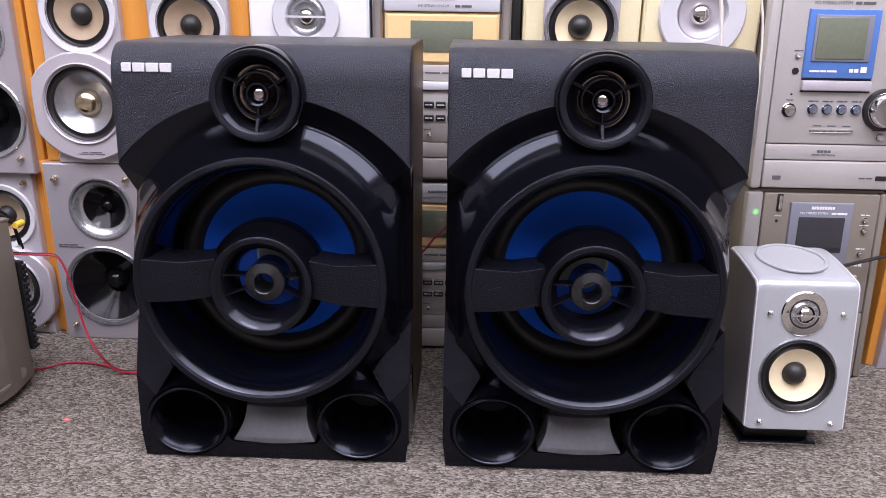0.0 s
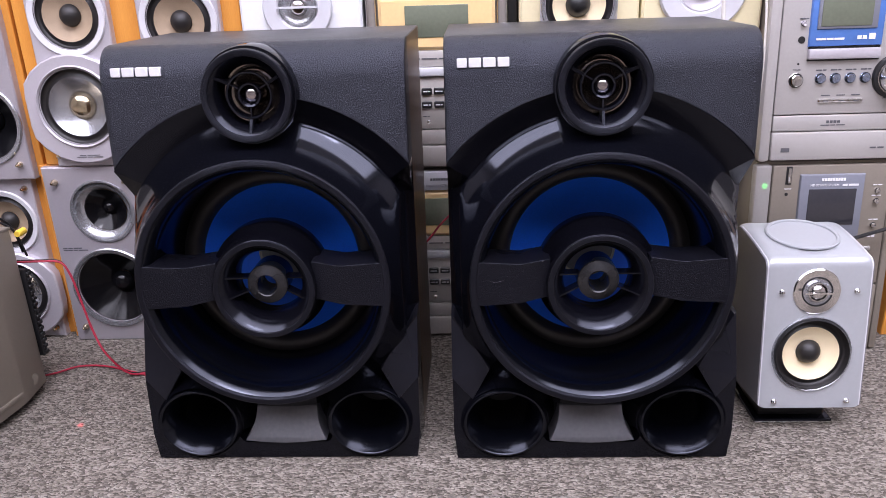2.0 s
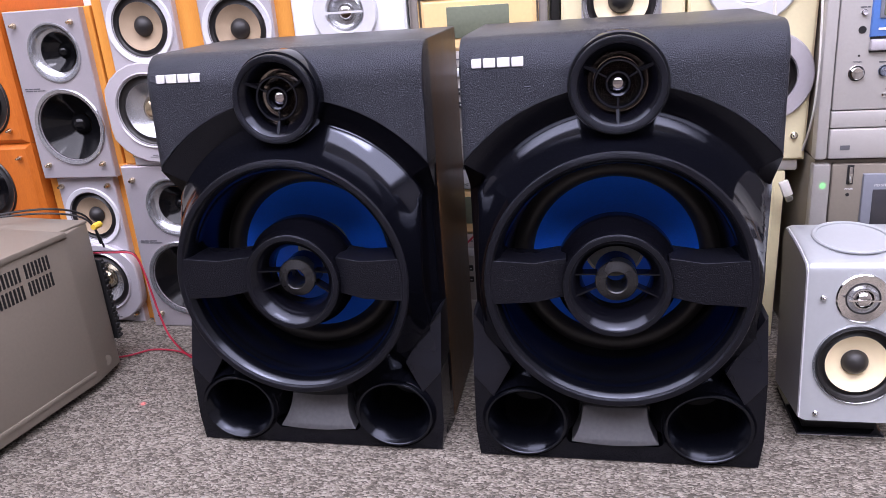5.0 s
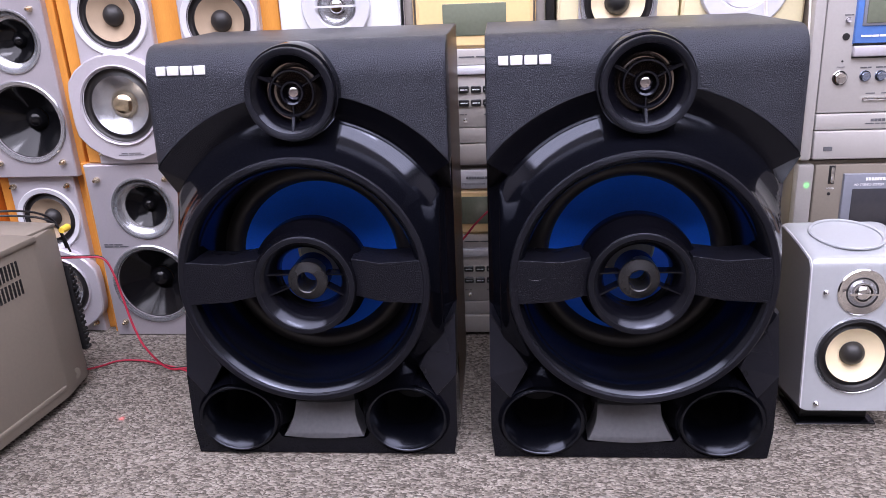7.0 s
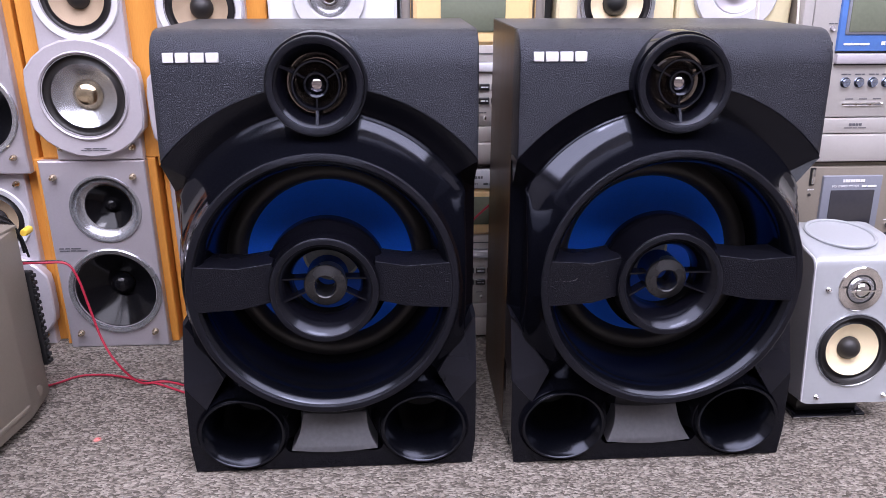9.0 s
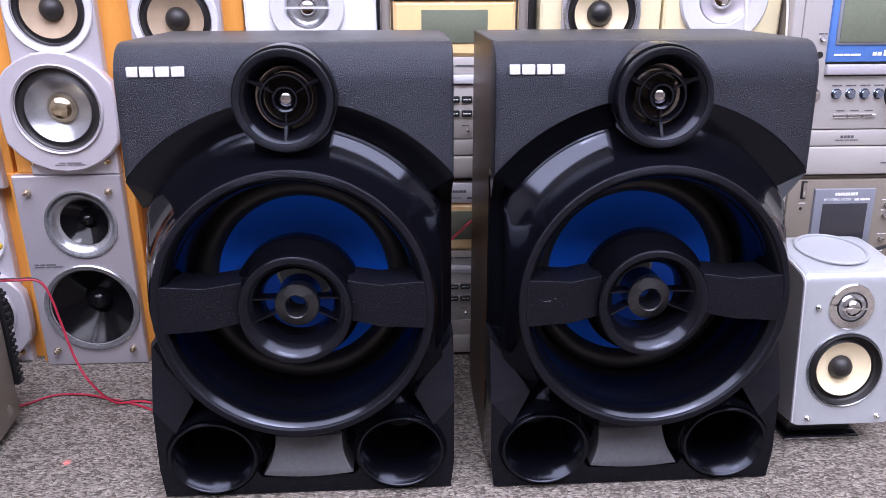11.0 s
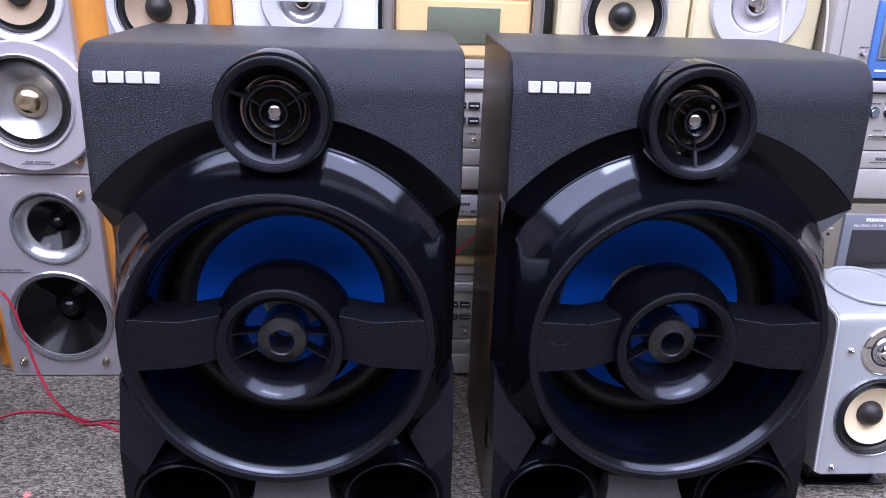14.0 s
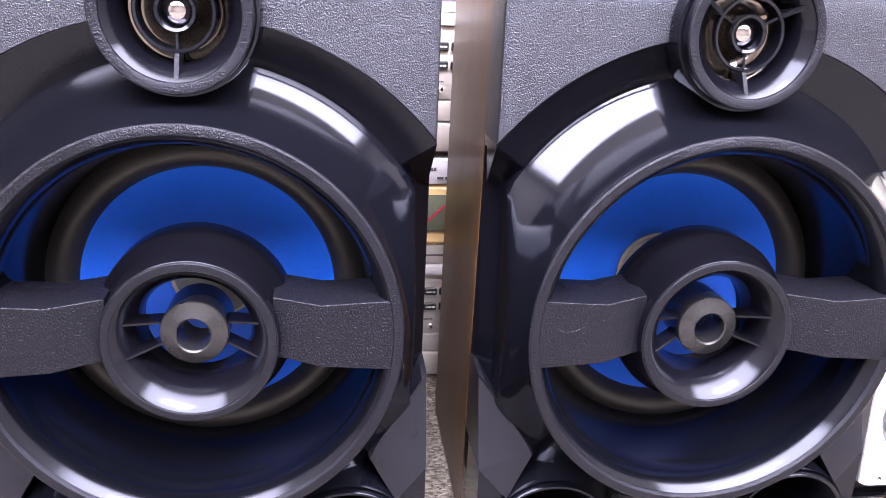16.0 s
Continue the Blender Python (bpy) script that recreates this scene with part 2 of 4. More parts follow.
def prism(outline, y0, y1, bevel=0.0, seg=2, bm=None):
    """A plate with an outline of (x, z) corners, from y0 (front) to y1."""
    bm = bm or bmesh.new()
    a = [bm.verts.new((x, y0, z)) for x, z in outline]
    b = [bm.verts.new((x, y1, z)) for x, z in outline]
    n = len(outline)
    fs = [bm.faces.new(a), bm.faces.new(b)]
    fs += [bm.faces.new((a[i], a[(i + 1) % n], b[(i + 1) % n], b[i])) for i in range(n)]
    bmesh.ops.recalc_face_normals(bm, faces=fs)
    if bevel:
        bmesh.ops.bevel(bm, geom=list(fs[0].edges), offset=bevel, segments=seg, profile=0.5, affect="EDGES")
    return bm


def lathe(profile, cx=0.0, cz=0.0, y=0.0, n=48, a0=0.0, a1=360.0, closed=False, bm=None, squash=1.0):
    """Turns (radius, forward) points round an axis that points to the front (-y)."""
    bm = bm or bmesh.new()
    full = a1 - a0 >= 359.9
    steps = n if full else n + 1
    rings = []
    for k in range(steps):
        a = radians(a0 + (a1 - a0) * k / n)
        rings.append([bm.verts.new((cx + r * math.cos(a), y - w, cz + squash * r * math.sin(a))) for r, w in profile])
    m = len(profile)
    for k in range(n):
        p, q = rings[k], rings[(k + 1) % steps]
        for i in range(m if closed else m - 1):
            j = (i + 1) % m
            quad = [p[i], p[j], q[j], q[i]]
            bm.faces.new(quad)
    bmesh.ops.remove_doubles(bm, verts=bm.verts, dist=1e-7)
    return bm


def ring_points(cx, cz, r, n=48, squash=1.0):
    return [(cx + r * math.cos(2 * math.pi * k / n), cz + squash * r * math.sin(2 * math.pi * k / n)) for k in range(n)]


def holed(outline, holes, y0, y1, bevel=0.0, back=True, deep=None):
    """A plate like prism(), with round openings (cx, cz, r) cut through its front; deep: how far the openings' walls reach."""
    bm = bmesh.new()
    mx = sum(p[0] for p in outline) / len(outline)
    mz = sum(p[1] for p in outline) / len(outline)
    hx = max(abs(p[0] - mx) for p in outline)
    hz = max(abs(p[1] - mz) for p in outline)
    front = [(mx + (x - mx) * (1 - bevel / hx), mz + (z - mz) * (1 - bevel / hz)) for x, z in outline]
    loops = [front] + [ring_points(*h) for h in holes]
    pts, edges, start = [], [], 0
    for lp in loops:
        n = len(lp)
        pts += [Vector(p) for p in lp]
        edges += [(start + i, start + (i + 1) % n) for i in range(n)]
        start += n
    co, _, tris, *_ = delaunay_2d_cdt(pts, edges, [], 1, 1e-7)
    vs = [bm.verts.new((p.x, y0, p.y)) for p in co]
    for t in tris:
        c = sum((co[i] for i in t), Vector((0, 0))) / len(t)
        if all(((c.x - h[0]) ** 2 + ((c.y - h[1]) / (h[4] if len(h) > 4 else 1)) ** 2) > (h[2] * 0.999) ** 2 for h in holes):
            bm.faces.new([vs[i] for i in t])

    def wall(a, ya, b2, yb):
        p = [bm.verts.new((x, ya, z)) for x, z in a]
        q = [bm.verts.new((x, yb, z)) for x, z in b2]
        n = len(p)
        for i in range(n):
            bm.faces.new((p[i], p[(i + 1) % n], q[(i + 1) % n], q[i]))
        return q
    wall(front, y0, outline, y0 + bevel)
    last = wall(outline, y0 + bevel, outline, y1)
    if back:
        bm.faces.new(last)
    for lp in loops[1:]:
        wall(lp, y0, lp, y0 + (deep or (y1 - y0)))
    return bm


def shear(bm, k=0.07):
    for v in bm.verts:
        v.co.y += k * v.co.z
    return bm


def arc(r0, w0, r1, w1, bulge, n=6):
    """Points from (r0, w0) to (r1, w1), bowed to one side by bulge."""
    out = []
    dx, dy = r1 - r0, w1 - w0
    d = math.hypot(dx, dy) or 1
    for i in range(n + 1):
        t = i / n
        s = 4 * t * (1 - t) * bulge
        out.append((r0 + dx * t - dy / d * s, w0 + dy * t + dx / d * s))
    return out


def bar(p, q, wide, deep, bm=None):
    """A thin bar from p to q in the front plane; wide across it, deep in y."""
    bm = bm or bmesh.new()
    p, q = Vector(p), Vector(q)
    d = (q - p).normalized()
    side = Vector((d.z, 0, -d.x)).normalized() * wide / 2
    back = Vector((0, deep, 0))
    vs = [bm.verts.new(c) for c in (p - side, p + side, q + side, q - side, p - side + back, p + side + back, q + side + back, q - side + back)]
    for f in ((0, 1, 2, 3), (4, 5, 6, 7), (0, 1, 5, 4), (1, 2, 6, 5), (2, 3, 7, 6), (3, 0, 4, 7)):
        bm.faces.new([vs[i] for i in f])
    return bm


def tube(points, radius, n=8, smooth=6):
    """A cable along a smooth line through the points."""
    pts = [Vector(p) for p in points]
    line = []
    for i in range(len(pts) - 1):
        p0, p1, p2, p3 = pts[max(i - 1, 0)], pts[i], pts[i + 1], pts[min(i + 2, len(pts) - 1)]
        for k in range(smooth):
            t = k / smooth
            line.append(0.5 * (2 * p1 + (p2 - p0) * t + (2 * p0 - 5 * p1 + 4 * p2 - p3) * t * t + (3 * p1 - p0 - 3 * p2 + p3) * t ** 3))
    line.append(pts[-1])
    bm = bmesh.new()
    rings = []
    for i, c in enumerate(line):
        d = (line[min(i + 1, len(line) - 1)] - line[max(i - 1, 0)]).normalized()
        u = d.cross(Vector((0.31, 0.2, 0.93))).normalized()
        v = d.cross(u)
        rings.append([bm.verts.new(c + radius * (math.cos(2 * math.pi * k / n) * u + math.sin(2 * math.pi * k / n) * v)) for k in range(n)])
    for a, b in zip(rings, rings[1:]):
        for k in range(n):
            bm.faces.new((a[k], a[(k + 1) % n], b[(k + 1) % n], b[k]))
    bm.faces.new(rings[0])
    bm.faces.new(rings[-1])
    return bm


def lettering(text, size, mat, parent, x, y, z, name="printed_text", wide=1.0, bold=0.0):
    """Flat letters that face the front, centred on (x, z)."""
    c = bpy.data.curves.new(name, "FONT")
    c.body, c.size, c.align_x, c.align_y, c.extrude, c.offset = text, size, "CENTER", "CENTER", 0.00015, bold
    tmp = new("tmp", c)
    me = bpy.data.meshes.new_from_object(tmp.evaluated_get(bpy.context.evaluated_depsgraph_get()))
    bpy.data.objects.remove(tmp)
    bpy.data.curves.remove(c)
    me.transform(Matrix.Translation((x, y, z)) @ Matrix.Rotation(radians(90), 4, "X") @ Matrix.Diagonal((wide, 1, 1, 1)))
    me.materials.clear()
    me.materials.append(mat)
    ob = new(name, me)
    ob.parent = parent
    return ob


def bars(x0, x1, y, z, high, gaps, mat, parent, name="printed_bar"):
    """Plain bars in place of writing: gaps lists each bar's share of the line."""
    bm = bmesh.new()
    total = sum(gaps) + 0.25 * (len(gaps) - 1)
    x = x0
    for g in gaps:
        w = (x1 - x0) * g / total
        box(x, x + w, y - 0.0004, y, z - high / 2, z + high / 2, bm=bm)
        x += w + (x1 - x0) * 0.25 / total
    return part(name, bm, mat, parent)


# ---- the large structure ----


def slab(name, x0, x1, y0, y1, z0, z1, mat, label, category):
    ob = part(name, box(x0, x1, y0, y1, z0, z1), mat)
    return tagged(ob, label, category, kind="structure")


slab("floor", -2.6, 2.6, -2.6, 1.42, -0.06, 0.0, M_CARPET, "grey-brown mottled loop-pile carpet floor", "floor")
slab("ceiling", -2.6, 2.6, -2.6, 1.42, 2.34, 2.42, M_CEIL, "plain white painted ceiling above the shelves", "ceiling")
slab("wall_north", -2.6, 2.6, 1.32, 1.42, 0, 2.34, M_PLASTER, "cream painted wall behind the stacked audio units", "wall")
slab("wall_south", -2.6, 2.6, -2.6, -2.5, 0, 2.34, M_ROOM, "plain dim taupe room wall", "wall")
slab("wall_west", -2.6, -2.5, -2.5, 1.32, 0, 2.34, M_ROOM, "plain dim taupe room wall", "wall")
slab("wall_east", 2.5, 2.6, -2.5, 1.32, 0, 2.34, M_ROOM, "plain dim taupe room wall", "wall")

FLOOR = bpy.data.objects["floor"]
M_SEAM = material("dark_carpet_seam", (0.075, 0.066, 0.056), 0.95, vary=0.3, scale=300)


def carpet_seam(x0, y0, x1, y1, wide=0.0011):
    """A worn joint between two lengths of carpet."""
    d = Vector((x1 - x0, y1 - y0, 0)).normalized()
    side = Vector((-d.y, d.x, 0)) * wide / 2
    rng = random.Random(4)
    bm = bmesh.new()
    n = 24
    rows = []
    for k in range(n + 1):
        p = Vector((x0 + (x1 - x0) * k / n, y0 + (y1 - y0) * k / n, 0)) + side * rng.uniform(-0.8, 0.8)
        w = rng.uniform(0.4, 1.1)
        rows.append([bm.verts.new(p - side * w), bm.verts.new(p + Vector((0, 0, 0.0005))), bm.verts.new(p + side * w)])
    for a, b in zip(rows, rows[1:]):
        for i in range(2):
            bm.faces.new((a[i], a[i + 1], b[i + 1], b[i]))
    return part("carpet_seam", bm, M_SEAM, FLOOR, "dark worn carpet joint")


carpet_seam(-0.285, 0.740, -0.306, 0.680)
carpet_seam(-0.449, 0.813, -0.389, 0.807)

# ---- the two large party speakers ----
HALF, HIGH, RZ, ARCH = 0.1405, 0.420, 0.200, 0.1800


def arch_z(x):
    return 0.1945 + math.sqrt(ARCH * ARCH - x * x)


def in_pod(quad):
    """Whether a piece of the front lies inside the tweeter pod's opening."""
    x = sum(v.co.x for v in quad) / 4
    z = sum(v.co.z for v in quad) / 4
    return x * x + (z - 0.3760) ** 2 < 0.0370 ** 2


def upper_panel():
    """The grained upper front with its arched lower edge, rolled over at the top."""
    bm = bmesh.new()
    xs = [-HALF, -HALF + 0.0008, -HALF + 0.003] + [-0.135 + 0.27 * i / 60 for i in range(61)] + [HALF - 0.003, HALF - 0.0008, HALF]
    inset = {0: 0.0030, 1: 0.0012, 2: 0.0002}
    deep, r = 0.027, 0.036
    rows = []
    for i, x in enumerate(xs):
        back = inset.get(min(i, len(xs) - 1 - i), 0.0)
        low = arch_z(x)
        col = []
        for t in (0, 0.02, 0.25, 0.5, 0.75, 1.0):
            z = low + (HIGH - r - low) * t
            col.append((x, 0.07 * z + back + (0.0015 if t == 0 else 0), z))
        y0 = 0.07 * (HIGH - r) + back
        for k in range(1, 13):
            a = radians(90 * k / 12)
            col.append((x, y0 + (deep - back) * (1 - math.cos(a)), HIGH - r + (r - back * 0.6) * math.sin(a)))
        rows.append(col)
    for end in (0, -1):
        col = [(c[0], max(0.063, c[1]), c[2]) for c in rows[end]]
        rows = [col] + rows if end == 0 else rows + [col]
    vs = [[bm.verts.new(c) for c in col] for col in rows]
    for a, b in zip(vs, vs[1:]):
        for k in range(len(a) - 1):
            quad = (a[k], b[k], b[k + 1], a[k + 1])
            if not in_pod(quad):
                bm.faces.new(quad)
    return bm


def recess_band():
    """The satin band that slopes from the arch down to the glossy ring."""
    bm = bmesh.new()
    rows = []
    n = 72
    for k in range(n + 1):
        x = -HALF + 2 * HALF * k / n
        z = arch_z(x)
        d = Vector((x, 0, z - RZ))
        d.normalize()
        col = []
        for s, w in ((0, -0.0015), (0.010, -0.0065), (0.0262, -0.0135), (0.0270, -0.0165), (0.034, -0.0175)):
            q = Vector((x, 0, z)) - d * s
            col.append((q.x, 0.07 * q.z - w, q.z))
        rows.append([bm.verts.new(c) for c in col])
    for a, b in zip(rows, rows[1:]):
        for i in range(len(a) - 1):
            quad = (a[i], b[i], b[i + 1], a[i + 1])
            if not in_pod(quad):
                bm.faces.new(quad)
    # the flank under the panel's corner, drawn in to the waist
    for s, col in ((-1, rows[0]), (1, rows[-1])):
        heel = bm.verts.new((s * (HALF - 0.0015), 0.063, 0.264))
        back = bm.verts.new((s * HALF, 0.063, arch_z(HALF)))
        bm.faces.new((back, col[0], heel))
        for a, b in zip(col, col[1:]):
            bm.faces.new((a, b, heel))
    return bm


def arm(side):
    """One cross arm from the rim to the hub, bent back at its inner end."""
    bm = bmesh.new()
    cols = []
    for x, w, z0, z1 in ((0.1165, 0.0312, 0.1815, 0.2245), (0.0740, 0.0298, 0.1835, 0.2215), (0.046, 0.0200, 0.1860, 0.2225)):
        fr = [(side * x, -w, z0 + 0.0004), (side * x, -w, z1 - 0.0004), (side * x, -w + 0.0005, z1), (side * x, -w + 0.034, z1 + 0.001), (side * x, -w + 0.034, z0 - 0.001), (side * x, -w + 0.0005, z0)]
        cols.append([bm.verts.new(c) for c in fr])
    for a, b in zip(cols, cols[1:]):
        for k in range(6):
            bm.faces.new((a[k], a[(k + 1) % 6], b[(k + 1) % 6], b[k]))
    bm.faces.new(cols[0])
    bm.faces.new(cols[-1])
    return shear(bm)


def corner_plate(side):
    """A flat facet at the foot of the waist, turned down along its lower edge."""
    bm = bmesh.new()
    pts = [(0.1408, 0.152, -0.016), (0.1375, 0.151, -0.010), (0.1025, 0.1000, -0.002), (0.1205, 0.0700, 0.0045), (0.1408, 0.0915, 0.0005)]
    a = [bm.verts.new((side * x, -w, z)) for x, z, w in pts]
    b = [bm.verts.new((side * x, 0.05, z)) for x, z, w in pts]
    bm.faces.new((a[0], a[1], a[2]))
    bm.faces.new((a[0], a[2], a[4]))
    bm.faces.new((a[2], a[3], a[4]))
    for i in range(5):
        bm.faces.new((a[i], a[(i + 1) % 5], b[(i + 1) % 5], b[i]))
    bmesh.ops.recalc_face_normals(bm, faces=bm.faces)
    bmesh.ops.bevel(bm, geom=[e for e in bm.edges if e.verts[0] in a and e.verts[1] in a], offset=0.0008, segments=2, profile=0.5, affect="EDGES")
    return shear(bm)


def shallow(bm):
    """Sets the tweeter pod back into the panel."""
    for v in bm.verts:
        v.co.y += 0.0185
    return bm


def party_speaker(place, turn):
    top = thing("party_speaker", "large black party loudspeaker with blue woofer cone standing on carpet", "loudspeaker", place, turn, "pair of large party loudspeakers")
    part("cabinet", holed([(-HALF, 0.004), (HALF, 0.004), (HALF, HIGH - 0.001), (-HALF, HIGH - 0.001)], [(0, RZ, 0.116), (-0.0885, 0.0440, 0.034), (0.0885, 0.0440, 0.034)], 0.060, 0.213, 0.001, True, 0.004), M_BOX, top, "dark wood-grain vinyl cabinet")
    part("cabinet_lid", box(-HALF + 0.0005, HALF - 0.0005, 0.0540, 0.2125, HIGH - 0.004, HIGH, 0.001), M_LID, top, "black grained vinyl top")
    # lower fascia body with its narrowed waist
    out = [(-0.1380, 0.002), (-0.1395, 0.03), (-0.1395, 0.09), (-0.1310, 0.150), (-0.1310, 0.300)]
    out = out + [(-x, z) for x, z in reversed(out)]
    base = shear(holed(out, [(0, RZ, 0.117, 72)] + [(s * 0.0885, 0.0440, 0.0405, 48, 0.885) for s in (-1, 1)], 0.0265, 0.040, 0.002, False))
    for v in base.verts:
        if v.co.y - 0.07 * v.co.z > 0.038:
            v.co.y = 0.056
            v.co.x = math.copysign(0.1408, v.co.x) if abs(v.co.x) > 0.128 else v.co.x
    fascia = part("front_fascia", base, M_GLOSS, top, "glossy black lower front")
    part("upper_panel", upper_panel(), M_PANEL, top, "grained black upper front panel")
    part("recess_band", recess_band(), M_SATIN, top, "satin black arched band")
    # glossy ring, grained rim and horn
    gloss = [(0.1545, -0.030), (0.1522, -0.0135)] + arc(0.1515, -0.0125, 0.1232, 0.0288, 0.0045, 12) + [(0.1228, 0.0300)]
    gl = lathe([(r * 0.988, w) for r, w in gloss], 0, RZ + 0.0015, n=120)
    for v in gl.verts:
        v.co.x = max(-0.1295, min(0.1295, v.co.x))
    part("gloss_ring", shear(gl), M_GLOSS, top, "piano-black bulging ring")
    rim = [(0.1232, 0.0290), (0.1227, 0.0310), (0.1216, 0.0318), (0.1170, 0.0318), (0.1158, 0.0308), (0.1150, 0.0290)]
    part("rim", shear(lathe([(r * 0.986, w) for r, w in rim], 0, RZ + 0.0015, n=120)), M_RIM, top, "grained black rim")
    horn = [(0.1152, 0.0300)] + arc(0.1150, 0.0300, 0.1098, 0.0130, -0.0022, 10) + arc(0.1098, 0.0130, 0.1010, -0.0380, -0.0015, 8)[1:] + [(0.1008, -0.0440)]
    part("horn", shear(lathe([(r * 0.986, w) for r, w in horn], 0, RZ + 0.0015, n=120)), M_HORN, top, "smooth black flared horn")
    surround = arc(0.1010, -0.0425, 0.0805, -0.0470, -0.0085, 10)
    woofer = part("surround", shear(lathe(surround, 0, RZ, n=72)), M_RUBBER, top, "black rubber roll surround")
    cone = arc(0.0808, -0.0468, 0.0295, -0.0715, 0.004, 6) + [(0.0290, -0.0720)]
    part("cone", shear(lathe(cone, 0, RZ, n=72)), M_BLUE, top, "deep blue paper woofer cone")
    part("glue_ring", shear(lathe([(0.0306, -0.0705), (0.0299, -0.0693), (0.0284, -0.0697), (0.0276, -0.0715)], 0, RZ, n=48)), M_GLUE, top)
    part("dust_cap", shear(lathe(arc(0.0286, -0.0711, 0.0, -0.0625, -0.003, 8), 0, RZ, n=48)), M_CAP, top, "dull grey domed dust cap")
    for s in (-1, 1):
        part("cross_arm", arm(s), M_RIM, top, "satin black cross arm with worn grain")
    # hub in front of the cone
    hub = [(0.0570, -0.016), (0.0572, 0.000), (0.0560, 0.0035), (0.0525, 0.0075), (0.0506, 0.0130), (0.0498, 0.0235), (0.0490, 0.0262), (0.0478, 0.0270), (0.0432, 0.0270), (0.0422, 0.0262)]
    hub += arc(0.0422, 0.0262, 0.0325, -0.0080, -0.0045, 12) + [(0.0325, -0.012), (0.0345, -0.014)]
    hb = part("hub", shear(lathe(hub, 0, RZ - 0.002, n=72)), M_SATIN, top, "satin black tubular hub")
    part("hub_lip", shear(lathe([(0.0484, 0.0266), (0.0482, 0.0273), (0.0478, 0.0276), (0.0440, 0.0276), (0.0436, 0.0273), (0.0434, 0.0266)], 0, RZ - 0.002, n=72)), M_RIM, hb, "grained black lip")
    bullet = [(0.0192, -0.014), (0.0196, 0.0118), (0.0190, 0.0130), (0.0108, 0.0165), (0.0098, 0.0158), (0.0102, -0.014)]
    part("bullet", shear(lathe(bullet, 0, RZ - 0.002, n=48)), M_BRUSH, hb, "turned dark metal bullet", 18)
    for a in (14, -17, 166, 197):
        ca, sa = math.cos(radians(a)), math.sin(radians(a))
        ca2, sa2 = math.cos(radians(a * 1.0 + (4 if a in (14, 197) else -4))), math.sin(radians(a + (4 if a in (14, 197) else -4)))
        part("spoke", shear(bar((0.0185 * ca2, -0.0110, RZ - 0.002 + 0.0185 * sa2), (0.0425 * ca, -0.0240, RZ - 0.002 + 0.0425 * sa), 0.0014, 0.012)), M_SATIN, hb)
    # tweeter pod
    tz = 0.3760
    seat = [(0.0437, 0.006), (0.0437, 0.0288), (0.0432, 0.0302), (0.0415, 0.0302)]
    saddle = [(0.0434, -0.0165), (0.0462, -0.0215), (0.0500, -0.0275), (0.0520, -0.0330)]
    part("pod_saddle", shear(shallow(lathe(saddle, 0, tz, n=40, a0=172, a1=368))), M_SATIN, top, "satin black flare round the pod")
    part("pod_seat", shear(shallow(lathe(seat, 0, tz, n=64))), M_GLOSS, top)
    pod = [(0.0400, -0.004), (0.0412, 0.020), (0.0412, 0.0362), (0.0404, 0.0378), (0.0394, 0.0384), (0.0362, 0.0384), (0.0353, 0.0376)]
    pod += arc(0.0353, 0.0374, 0.0262, 0.0130, -0.0035, 12) + [(0.0258, 0.0110), (0.0254, 0.0070)]
    pd = part("tweeter_pod", shear(shallow(lathe(pod, 0, tz, n=72))), M_SATIN, top, "satin black round tweeter pod")
    part("pod_lip", shear(shallow(lathe([(0.0410, 0.0370), (0.0408, 0.0384), (0.0402, 0.0390), (0.0358, 0.0390), (0.0352, 0.0386), (0.0348, 0.0374)], 0, tz, n=72))), M_RIM, pd, "grained black lip")
    part("tweeter_bowl", shear(shallow(lathe(arc(0.0280, 0.0160, 0.0060, 0.0055, -0.002, 8) + [(0.0, 0.0055)], 0, tz, n=48))), M_AMBER, pd, "smoked metal tweeter bowl")
    part("phase_ring", shear(shallow(lathe([(0.0212, 0.0190), (0.0214, 0.0285), (0.0207, 0.0292), (0.0192, 0.0288), (0.0186, 0.0190)], 0, tz, n=48, closed=True))), M_GLOSS, pd)
    part("inner_ring", shear(shallow(lathe([(0.0108, 0.0200), (0.0110, 0.0275), (0.0104, 0.0282), (0.0088, 0.0275), (0.0082, 0.0200)], 0, tz, n=40, closed=True))), M_GLOSS, pd)
    part("tweeter_dome", shear(shallow(lathe(arc(0.0100, 0.0170, 0.0, 0.0255, -0.0022, 8), 0, tz, n=32))), M_LENSDOME, pd, "small dark shiny dome")
    for a in (30, 150, 270):
        ca, sa = math.cos(radians(a)), math.sin(radians(a))
        part("pod_spoke", shear(shallow(bar((0.0202 * ca, -0.0285, tz + 0.0202 * sa), (0.0366 * ca, -0.0372, tz + 0.0366 * sa), 0.0024, 0.013))), M_RIM, pd)
        part("ring_spoke", shear(shallow(bar((0.0100 * ca, -0.0265, tz + 0.0100 * sa), (0.0196 * ca, -0.0275, tz + 0.0196 * sa), 0.0014, 0.007))), M_GLOSS, pd)
    # corner plates, ports and foot plate
    for s in (-1, 1):
        part("corner_plate", corner_plate(s), M_ARM, top, "satin black faceted corner plate")
        cx, cz = s * 0.0885, 0.0440
        port = [(0.0430, -0.060), (0.0428, 0.001), (0.0422, 0.0062), (0.0412, 0.0076), (0.0398, 0.0078), (0.0385, 0.0070)]
        port += arc(0.0384, 0.0068, 0.0280, -0.0360, -0.0055, 14) + [(0.0276, -0.080)]
        pt = part("bass_port", shear(lathe(port, cx, cz, n=64, squash=0.885)), M_HORN, top, "glossy black flared bass port")
